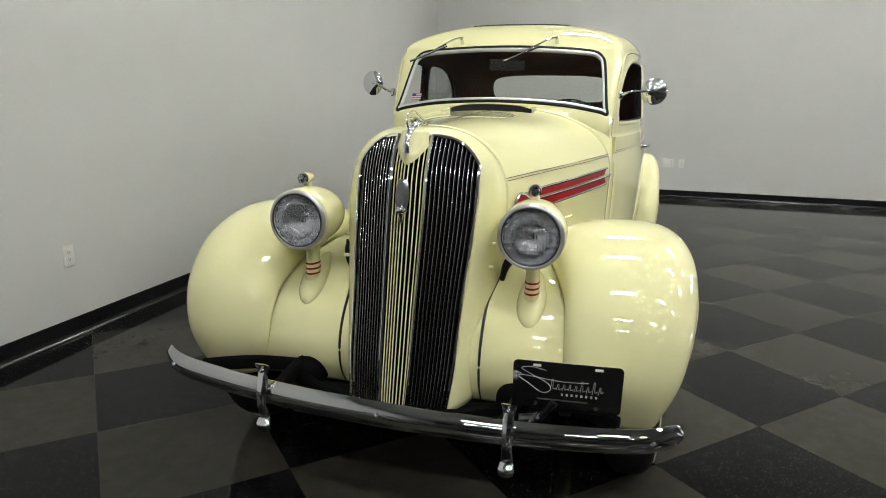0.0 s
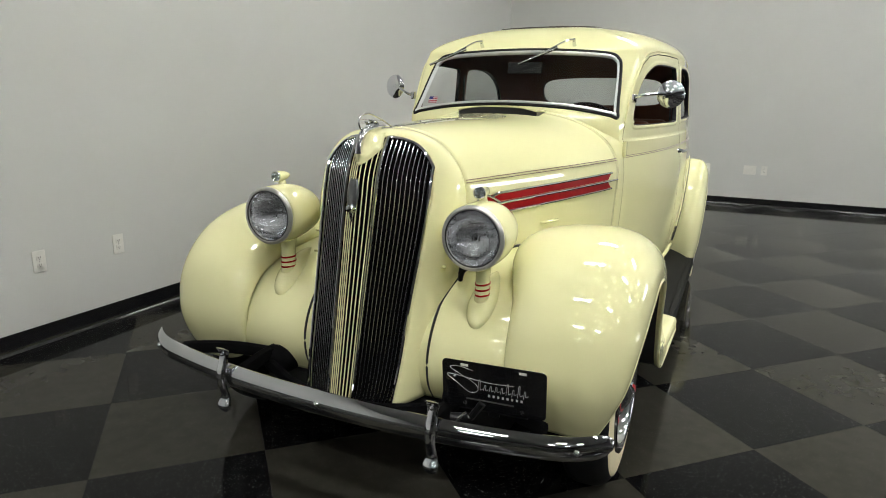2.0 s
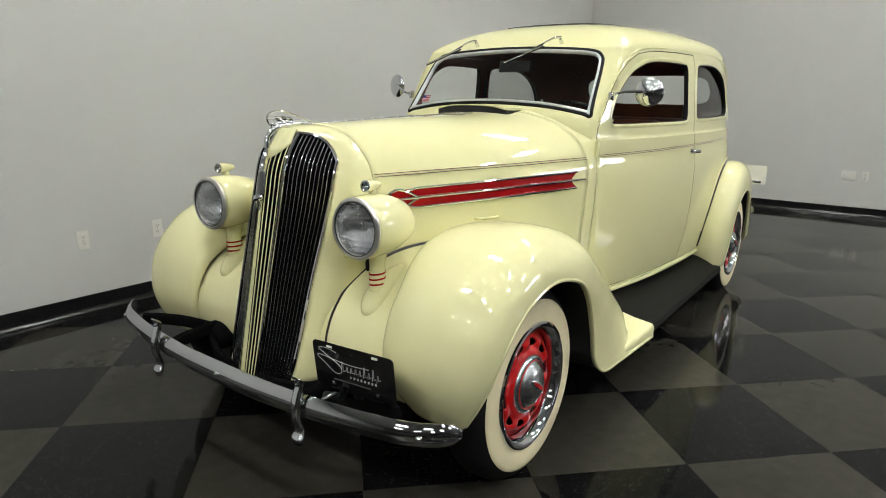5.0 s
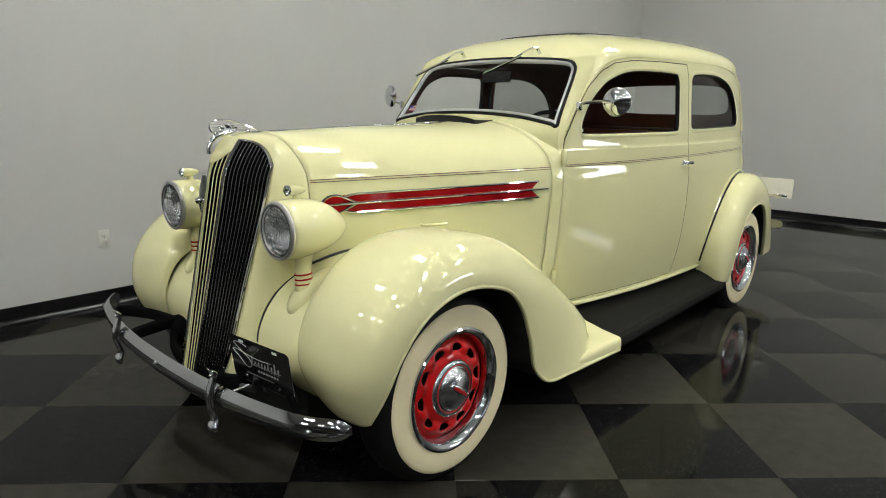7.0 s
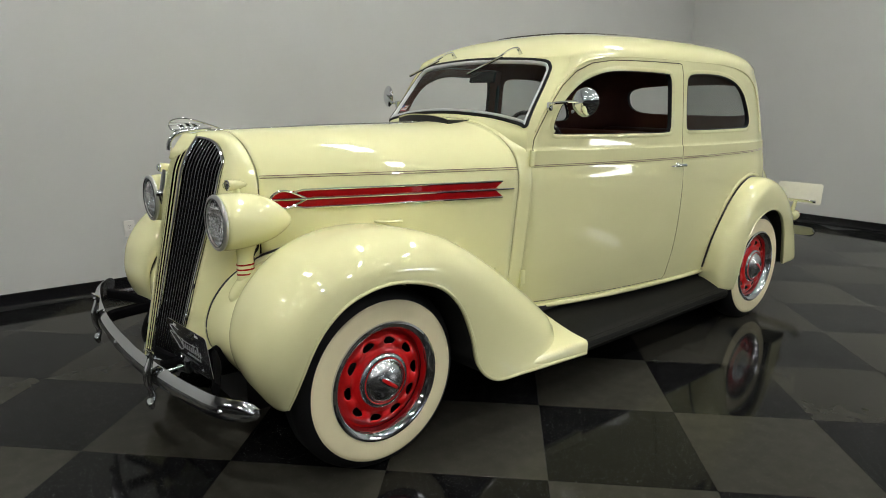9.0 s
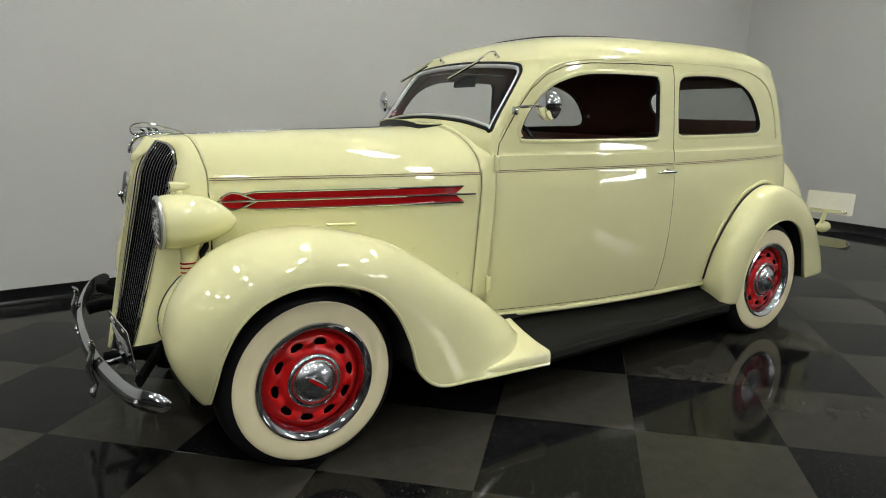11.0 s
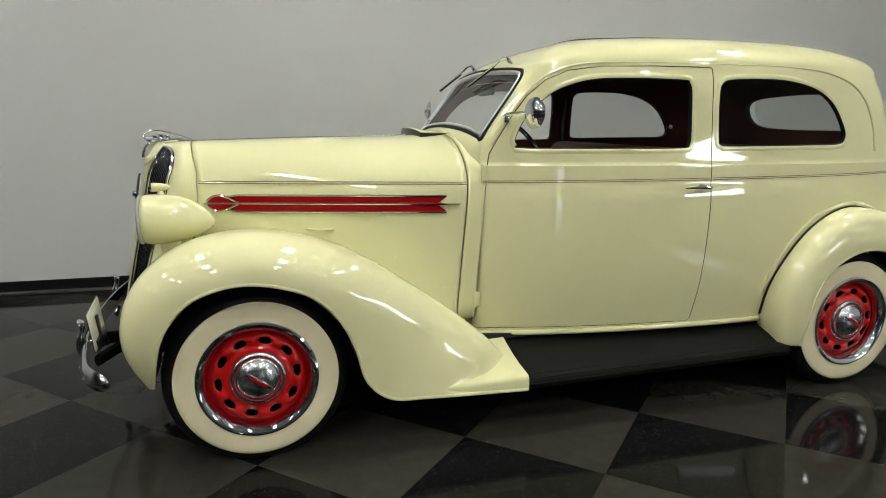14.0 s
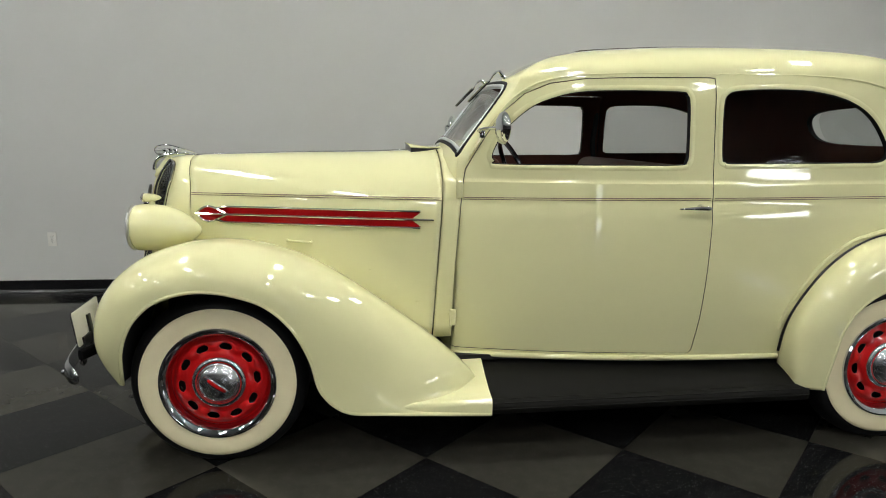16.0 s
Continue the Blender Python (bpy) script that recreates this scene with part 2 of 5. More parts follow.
def box(x0, x1, y0, y1, z0, z1):
    v = [(x, y, z) for x in (x0, x1) for y in (y0, y1) for z in (z0, z1)]
    return v, [(0, 1, 3, 2), (4, 6, 7, 5), (0, 4, 5, 1), (2, 3, 7, 6), (0, 2, 6, 4), (1, 5, 7, 3)]


def round_box(x0, x1, y0, y1, z0, z1, r, n=4):
    """A box with rounded edges, as stacked rounded outlines."""
    rows = []
    for k in range(2 * n + 2):
        a = math.pi / 2 * (k / n if k <= n else (k - 1) / n) - math.pi / 2
        zz = (z0 + r + r * math.sin(a)) if k <= n else (z1 - r + r * math.sin(a))
        q = r * (1 - math.cos(a))
        ring = []
        for cx, cy, s in ((x1 - r, y1 - r, 0), (x0 + r, y1 - r, 1), (x0 + r, y0 + r, 2), (x1 - r, y0 + r, 3)):
            for j in range(n + 1):
                b = math.pi / 2 * (s + j / n)
                ring.append((cx + (r - q) * math.cos(b), cy + (r - q) * math.sin(b), zz))
        rows.append(ring)
    v, f = grid(rows, close_v=True)
    m = len(rows[0])
    f.append(tuple(range(m))[::-1])
    f.append(tuple(range(len(v) - m, len(v))))
    return v, f


def lathe(profile, n=48, axis="y"):
    """Turns (radius, along) round the axis."""
    rows = []
    for r, a in profile:
        ring = []
        for k in range(n):
            c, s = r * math.cos(2 * math.pi * k / n), r * math.sin(2 * math.pi * k / n)
            ring.append({"y": (c, a, s), "x": (a, c, s), "z": (c, s, a)}[axis])
        rows.append(ring)
    return grid(rows, close_v=True)


def tube(path, radius, n=8, flat=1.0, caps=True):
    """A round or flattened bar along a path; radius may be one per point."""
    p = np.asarray(path, float)
    r = np.broadcast_to(np.asarray(radius, float), (len(p),))
    tan = np.gradient(p, axis=0)
    tan /= np.linalg.norm(tan, axis=1)[:, None] + 1e-9
    up = np.array([0.0, 0.0, 1.0])
    if abs(tan[len(p) // 2] @ up) > 0.9:
        up = np.array([0.0, 1.0, 0.0])
    rows = []
    for c, t, k in zip(p, tan, r):
        a = np.cross(up, t)
        a /= np.linalg.norm(a) + 1e-9
        b = np.cross(t, a)
        rows.append([tuple(c + k * (math.cos(q) * a + flat * math.sin(q) * b)) for q in np.linspace(0, 2 * math.pi, n, endpoint=False)])
    v, f = grid(rows, close_v=True)
    if caps:
        f += [tuple(range(n)), tuple(range(len(v) - n, len(v)))]
    return v, f


def prism(outline, lo, hi, axis):
    """A closed outline of (a, b) run along an axis: 'y' takes (x, z), 'x' takes (y, z)."""
    n = len(outline)

    def put(a, b, c):
        return (a, c, b) if axis == "y" else (c, a, b)

    v = [put(a, b, lo) for a, b in outline] + [put(a, b, hi) for a, b in outline]
    f = [(i, (i + 1) % n, n + (i + 1) % n, n + i) for i in range(n)]
    return v, f + [tuple(range(n)), tuple(range(n, 2 * n))]


def grown(outline, d):
    """The outline moved outward by d."""
    p = np.asarray(outline, float)
    e = np.roll(p, -1, 0) - np.roll(p, 1, 0)
    nrm = np.stack([e[:, 1], -e[:, 0]], 1) / (np.linalg.norm(e, axis=1)[:, None] + 1e-9)
    area = np.sum(p[:, 0] * np.roll(p[:, 1], -1) - np.roll(p[:, 0], -1) * p[:, 1])
    return p + nrm * d * (1 if area > 0 else -1)


def carve(ob, cuts, sharp=32):
    """Cuts or keeps closed shapes on a mesh: (operation, shape) in turn, then leaves plain mesh data."""
    tools = []
    for op, shape in cuts:
        cut = make("cutter", shape, [DARK, DARK, DARK])
        cut.data.polygons.foreach_set("material_index", [2] * len(cut.data.polygons))
        tools.append(cut)
        md = ob.modifiers.new("cut", "BOOLEAN")
        md.operation, md.object, md.solver = op, cut, "EXACT"
        md.material_mode = "INDEX"
    bpy.context.view_layer.update()
    done = bpy.data.meshes.new_from_object(ob.evaluated_get(bpy.context.evaluated_depsgraph_get()))
    ob.modifiers.clear()
    old, ob.data = ob.data, done
    bpy.data.meshes.remove(old)
    for cut in tools:
        data = cut.data
        bpy.data.objects.remove(cut)
        bpy.data.meshes.remove(data)
    done.polygons.foreach_set("use_smooth", [True] * len(done.polygons))
    done.set_sharp_from_angle(angle=radians(sharp))
    return ob


def strip_on(path, normal, width, proud):
    """A flat band of half width along a path lying on a surface, raised by proud along the normals."""
    p, nm = np.asarray(path, float), np.asarray(normal, float)
    tan = np.gradient(p, axis=0)
    tan /= np.linalg.norm(tan, axis=1)[:, None] + 1e-9
    across = np.cross(nm, tan)
    rows = [(a - b * width, a - b * width * 0.8 + n * proud, a + b * width * 0.8 + n * proud, a + b * width) for a, b, n in zip(p, across, nm)]
    return grid(rows)

# ---- the room ----
X0, X1, Y0, Y1 = -20.0, 7.15, -15.0, 2.245
SLANT_N, SLANT_E = -0.016, 0.02  # the two seen walls are not quite square to the car


def north(x):
    return Y1 + SLANT_N * x


def east(y):
    return X1 + SLANT_E * y


def quad_wall(name, a, b, z0, z1, thick, mat, label, cat):
    """A wall with its inner face from a to b, thick away from the room."""
    d = Vector((b[0] - a[0], b[1] - a[1], 0)).normalized()
    o = Vector((d.y, -d.x, 0)) * thick
    pts = [Vector((*a, 0)), Vector((*b, 0)), Vector((*b, 0)) + o, Vector((*a, 0)) + o]
    v = [(p.x, p.y, z) for z in (z0, z1) for p in pts]
    f = [(0, 1, 2, 3), (4, 7, 6, 5), (0, 4, 5, 1), (1, 5, 6, 2), (2, 6, 7, 3), (3, 7, 4, 0)]
    return tagged(make(name, (v, f), mat), label, cat, kind="structure")


corner = (east(north(X1)), north(X1))
NW, SW, SE = (X0, north(X0)), (X0, Y0), (east(Y0), Y0)
quad_wall("wall_north", NW, corner, 0, CEILING, -0.15, WALL, "plain pale grey painted wall beside the car", "wall")
# east wall, in one mesh round a daylit window opening
WY0, WY1, WZ0, WZ1 = -10.4, -6.7, 1.76, 2.42
pieces = []
for ya, yb, za, zb in ((corner[1], WY1, 0, CEILING), (WY0, Y0, 0, CEILING), (WY1, WY0, 0, WZ0), (WY1, WY0, WZ1, CEILING)):
    v = [(east(y) + o, y, z) for z in (za, zb) for y, o in ((ya, 0), (yb, 0), (yb, 0.15), (ya, 0.15))]
    pieces.append((v, [(0, 1, 2, 3), (4, 7, 6, 5), (0, 4, 5, 1), (1, 5, 6, 2), (2, 6, 7, 3), (3, 7, 4, 0)]))
tagged(make("wall_east", joined(*pieces), WALL), "plain pale grey painted wall behind the car", "wall", kind="structure")
win = tagged(new("window_1"), "wide daylit window with white frame in the wall", "window", kind="structure")
for z in (WZ0 + 0.03, WZ1 - 0.03):
    make("window_frame", box(east(-9) + 0.03, east(-9) + 0.12, WY0, WY1, z - 0.03, z + 0.03), OUTLET, win)
for y in np.linspace(WY0 + 0.03, WY1 - 0.03, 2):
    make("window_frame", box(east(-9) + 0.03, east(-9) + 0.12, y - 0.03, y + 0.03, WZ0, WZ1), OUTLET, win)
tagged(make("backdrop", box(east(-9) + 0.5, east(-9) + 0.52, WY0 - 0.6, WY1 + 0.6, WZ0 - 0.5, WZ1 + 0.5), DAYGLOW), "pale daylight outside the window", "backdrop", kind="structure")
# unseen south wall, darkened for dark reflections, with a tall narrow daylit opening
GX0, GX1, GZ = 2.2, 2.55, 2.3
v, f = joined(box(X0, GX0, Y0 - 0.15, Y0, 0, CEILING), box(GX1, SE[0], Y0 - 0.15, Y0, 0, CEILING), box(GX0, GX1, Y0 - 0.15, Y0, GZ, CEILING))
tagged(make("wall_south", (v, f), DIMWALL), "unseen wall closing the showroom, darkened to give dark reflections", "wall", kind="structure")
tagged(make("backdrop", box(GX0 - 0.4, GX1 + 0.4, Y0 - 0.62, Y0 - 0.6, -0.1, GZ + 0.4), DAYSLIT), "pale daylight outside the doorway", "backdrop", kind="structure")
# unseen west wall, added in the same darkened colour
quad_wall("wall_west", SW, NW, 0, CEILING, -0.15, DIMWALL, "unseen wall closing the showroom, darkened to give dark reflections", "wall")


def cove_base(name, a, b):
    """Rubber skirting with a rounded top and a toe that flares onto the floor."""
    d = Vector((b[0] - a[0], b[1] - a[1], 0)).normalized()
    i = Vector((d.y, -d.x, 0))
    prof = [(0.0, 0.102), (0.003, 0.1045), (0.006, 0.102), (0.006, 0.03), (0.009, 0.014), (0.018, 0.0045), (0.022, 0.001)]
    rows = [[tuple(Vector((*p, 0)) + i * o + Vector((0, 0, z))) for o, z in prof] for p in (a, b)]
    return tagged(make(name, grid(rows), BASE), "black rubber cove skirting along the wall foot", "baseboard", kind="structure")


cove_base("baseboard_north", NW, corner)
cove_base("baseboard_east", corner, SE)

tagged(make("ceiling", box(X0 - 0.2, X1 + 0.4, Y0 - 0.2, Y1 + 0.4, CEILING, CEILING + 0.1), CEIL), "white board ceiling of the showroom", "ceiling", kind="structure")


def ceiling_light(x, y):
    lamp = thing("ceiling_light", "white recessed rectangular fluorescent ceiling light, lit", "ceiling light", "ceiling lights", at=(x, y, CEILING))
    l, w = 0.15, 0.6
    rows = []
    for q, z in ((0.03, -0.001), (0.03, -0.016), (0.0, -0.016), (0.0, -0.006)):
        rows.append([(-l - q, -w - q, z), (l + q, -w - q, z), (l + q, w + q, z), (-l - q, w + q, z)])
    make("frame", grid(rows, close_v=True), OUTLET, lamp)
    make("diffuser", box(-l, l, -w, -0.02, -0.012, -0.004), LAMPGLOW, lamp)
    make("diffuser", box(-l, l, 0.02, w, -0.012, -0.004), LAMPGLOW, lamp)
    return lamp


first = ceiling_light(LAMPS[0][0], LAMPS[0][1])
for lx, ly in LAMPS[1:]:
    copy_thing(first, pose(lx, ly, CEILING))


def outlet(m, switch=False):
    """A wall plate with rounded edges: two sockets with slots, or a row of rocker switches."""
    ob = thing("light_switch" if switch else "wall_outlet", "white plastic triple switch plate on the wall" if switch else "white plastic double socket plate on the wall", "light switch" if switch else "outlet")
    ob.matrix_world = m
    w = 0.075 if switch else 0.036
    make("plate", round_box(-w, w, -0.006, 0.0, -0.059, 0.059, 0.0028, 3), OUTLET, ob)
    if switch:
        for dx in (-0.046, 0.0, 0.046):
            make("rocker", round_box(dx - 0.016, dx + 0.016, -0.011, -0.005, -0.033, 0.033, 0.002, 2), OUTLET, ob)
    else:
        for dz in (-0.02, 0.02):
            s = make("socket", round_box(-0.016, 0.016, -0.0085, -0.005, dz - 0.014, dz + 0.014, 0.0015, 2), OUTLET, ob)
            for dx in (-0.006, 0.006):
                make("slot", box(dx - 0.0012, dx + 0.0012, -0.0095, -0.0083, dz - 0.002, dz + 0.007), SLOT, s)
            make("slot", box(-0.002, 0.002, -0.0095, -0.0083, dz - 0.009, dz - 0.005), SLOT, s)
        make("screw", box(-0.002, 0.002, -0.0075, -0.0055, -0.002, 0.002), STEEL, ob)
    return ob


ang_n = math.degrees(math.atan(SLANT_N))
for px in (-0.075, 0.405, -2.075):
    outlet(pose(px, north(px) - 0.0005, 0.456, 0, 0, ang_n))
outlet(pose(east(-1.28) - 0.0005, -1.28, 0.475, 0, 0, -90), True)
outlet(pose(east(-1.45) - 0.0005, -1.45, 0.475, 0, 0, -90))

# ---- the car: a cream two-door sedan of the 1930s; its nose points to -x, its driver's side to -y ----
car = thing("car", "cream 1930s two-door sedan with red wheels and whitewall tyres", "car")

# body sides in plan at the belt, and how far they draw in with height
PLAN_X = [0.80, 1.0, 1.3, 1.6, 2.0, 2.4, 2.7, 3.0, 3.15, 3.3, 3.42, 3.52, 3.60, 3.66]
PLAN_Y = [0.555, 0.597, 0.67, 0.725, 0.768, 0.786, 0.783, 0.752, 0.713, 0.660, 0.568, 0.46, 0.315, 0.0]
DRAW_Z = [0.34, 0.42, 0.60, 0.82, 0.95, 1.00, 1.04, 1.066, 1.073, 1.10, 1.135, 1.146, 1.153, 1.20, 1.40, 1.52, 1.60]
DRAW_Y = [-0.06, -0.04, -0.012, 0.0, -0.001, -0.004, -0.010, -0.0145, -0.015, -0.016, -0.018, -0.019, -0.025, -0.029, -0.046, -0.057, -0.075]
REAR_Z = [0.34, 0.8, 1.12, 1.42, 1.60]
REAR_X = [0.0, 0.09, 0.06, -0.045, -0.15]
ROOF_X = [1.15, 1.25, 1.35, 1.52, 1.87, 2.26, 2.74, 3.08, 3.3, 3.45, 3.6]
ROOF_Z = [1.565, 1.635, 1.690, 1.736, 1.767, 1.778, 1.774, 1.752, 1.713, 1.67, 1.61]
EAVE = 1.58


def body_width(x, z):
    k = 1 + hermite(z, REAR_Z, REAR_X) / 1.26
    xs = np.where(np.asarray(x) > 2.4, 2.4 + (np.asarray(x) - 2.4) / k, x)
    return np.maximum(hermite(xs, PLAN_X, PLAN_Y) + hermite(z, DRAW_Z, DRAW_Y) * np.clip(hermite(xs, PLAN_X, PLAN_Y) / 0.4, 0, 1), 0.0)


def screen_x(y, z):
    """The front of the cabin: the windscreen's plane, bowed back towards its sides."""
    return max(0.97 + (z - 1.29) * 0.78, 0.93) + 0.06 * (y / 0.55) ** 2


def cabin_outline(z, n):
    """Half the cabin's outline at height z, from the middle of the front to the middle of the back."""
    k = 1 + float(hermite(z, REAR_Z, REAR_X)) / 1.26
    end = 2.4 + 1.26 * k
    xc = 1.0
    for _ in range(20):
        wc = float(body_width(xc, z))
        xc = screen_x(wc, z)
    pts = [(screen_x(y, z), y) for y in np.linspace(0, wc - 0.035, 14)]
    pts += [(screen_x(wc, z) + 0.004, wc - 0.006)]
    pts += [(x, float(body_width(x, z))) for x in np.linspace(xc + 0.045, end - 0.30, 60)]
    pts += [(x, float(body_width(x, z))) for x in end - 0.30 * np.linspace(1, 0, 30)[1:] ** 2]
    return even(pts, n)


NA = 150
levels = [0.345, 0.37, 0.42, 0.5, 0.6, 0.7, 0.8, 0.88, 0.94, 0.98, 1.0, 1.02, 1.04, 1.055, 1.066, 1.073, 1.085, 1.11, 1.135, 1.146, 1.153, 1.165, 1.2, 1.25, 1.3, 1.35, 1.4, 1.45, 1.49, 1.52, 1.55, EAVE]
rows = []
for z in levels:
    rows.append([(x, y, z) for x, y in cabin_outline(z, NA)])
eave = cabin_outline(EAVE, NA)
for q in (1 - np.cos(np.linspace(0, math.pi / 2, 18)))[1:]:
    ring = []
    for x0, y0 in eave:
        sx = 1.75 + (np.clip(x0, 1.2, 3.55) - 1.2) * (2.9 - 1.75) / 2.35
        x, y = x0 + (sx - x0) * q, y0 * (1 - q)
        lift = (1 - (1 - q) ** 2.5) ** (1 / 2.5)
        ring.append((x, y, EAVE + (float(hermite(x, ROOF_X, ROOF_Z)) - EAVE) * lift))
    rows.append(ring)
half = grid(rows)
shell = joined(half, flip_y(half))
# dark covered insert in the roof, a little proud of the steel
ins = []
for x in np.linspace(1.62, 3.02, 30):
    row = []
    for v in np.linspace(-0.42, 0.42, 25):
        q = 1 - abs(v)
        lift = (1 - (1 - q) ** 2.5) ** (1 / 2.5)
        row.append((x, v * float(body_width(x, EAVE)), EAVE + (float(hermite(x, ROOF_X, ROOF_Z)) - EAVE) * lift + 0.0015))
    ins.append(row)
make("roof_insert", grid(ins), VINYL, car, "dark fabric-covered roof insert", solid=0.004)

DOOR = [(0.985, 0.385), (0.993, 0.70), (1.012, 0.95), (1.028, 1.125), (1.04, 1.20), (1.074, 1.258), (1.133, 1.354), (1.203, 1.449), (1.285, 1.519), (1.39, 1.562), (1.54, 1.582), (1.80, 1.588), (2.06, 1.588), (2.078, 1.585), (2.08, 1.56), (2.081, 1.15), (2.079, 0.96), (2.074, 0.75), (2.065, 0.555), (2.05, 0.40), (2.04, 0.385)]
DOORWIN = [(1.152, 1.270), (1.160, 1.238), (1.195, 1.222), (1.68, 1.222), (1.93, 1.224), (1.968, 1.240), (1.975, 1.30), (1.974, 1.47), (1.962, 1.518), (1.925, 1.532), (1.68, 1.535), (1.52, 1.529), (1.41, 1.506), (1.305, 1.460), (1.205, 1.368)]
QUARTER = [(2.118, 1.27), (2.135, 1.238), (2.20, 1.232), (2.70, 1.236), (2.84, 1.240), (2.884, 1.265), (2.878, 1.32), (2.80, 1.43), (2.68, 1.502), (2.52, 1.538), (2.35, 1.545), (2.19, 1.538), (2.135, 1.52), (2.118, 1.47)]
SCREEN = [(-0.543, 1.262), (-0.50, 1.275), (-0.30, 1.305), (0.0, 1.318), (0.30, 1.305), (0.50, 1.275), (0.543, 1.262), (0.540, 1.29), (0.533, 1.34), (0.515, 1.49), (0.495, 1.545), (0.43, 1.573), (0.2, 1.588), (0.0, 1.592), (-0.2, 1.588), (-0.43, 1.573), (-0.495, 1.545), (-0.515, 1.49), (-0.533, 1.34), (-0.540, 1.29)]
BACKLIGHT = [(-0.50, 1.40), (-0.46, 1.32), (-0.28, 1.30), (0.0, 1.298), (0.28, 1.30), (0.46, 1.32), (0.50, 1.40), (0.46, 1.49), (0.28, 1.52), (0.0, 1.525), (-0.28, 1.52), (-0.46, 1.49)]
doorwin, quarter = spline(DOORWIN, 90, True), spline(QUARTER, 84, True)
screen, backlight = spline(SCREEN, 96, True), spline(BACKLIGHT, 60, True)


def thick_shell(name, label=""):
    # third slot colours the cut edges black, putting shade into the door gaps
    ob = make(name, shell, [CREAM, CLOTH, RUBBER], car, label, weld=0.0008)
    md = ob.modifiers.new("thickness", "SOLIDIFY")
    md.thickness, md.offset, md.material_offset, md.material_offset_rim, md.use_even_offset = 0.024, -1, 1, 0, False
    return ob


both = ((-1.2, -0.35), (0.35, 1.2))
cuts = [("DIFFERENCE", prism(grown(DOOR, 0.0035), a, b, "y")) for a, b in both]
cuts += [("DIFFERENCE", prism(quarter, a, b, "y")) for a, b in both]
cuts += [("DIFFERENCE", prism(screen, 0.7, 1.5, "x")), ("DIFFERENCE", prism(backlight, 3.2, 4.3, "x"))]
# the rear wheels' openings
arch_r = [(2.89 + 0.40 * math.cos(a), 0.36 + 0.40 * math.sin(a)) for a in np.linspace(0, 2 * math.pi, 48, endpoint=False)]
cuts += [("DIFFERENCE", prism(arch_r, a, b, "y")) for a, b in both]
carve(thick_shell("body", "cream steel body with rounded roof"), cuts)
doors = []
for a, b in both:
    d = carve(thick_shell("door", "closed cream door"), [("INTERSECT", prism(DOOR, a, b, "y")), ("DIFFERENCE", prism(doorwin, a, b, "y"))])
    doors.append(d)


def on_body(x, z, s, proud=0.0):
    return (x, s * (float(body_width(x, z)) + proud), z)


def frame_on_body(outline, s, w, proud, mat, name, parent, label=""):
    """A raised moulding that follows an outline on the body's side."""
    p = np.array([on_body(x, z, s) for x, z in outline])
    o = np.array([on_body(x, z, s) for x, z in grown(outline, w)])
    m = np.array([on_body(x, z, s, proud) for x, z in grown(outline, w * 0.45)])
    i = np.array([on_body(x, z, s, -0.022) for x, z in outline])
    return make(name, grid([i, p, m, o], close_v=True), mat, parent, label, sharp=60)


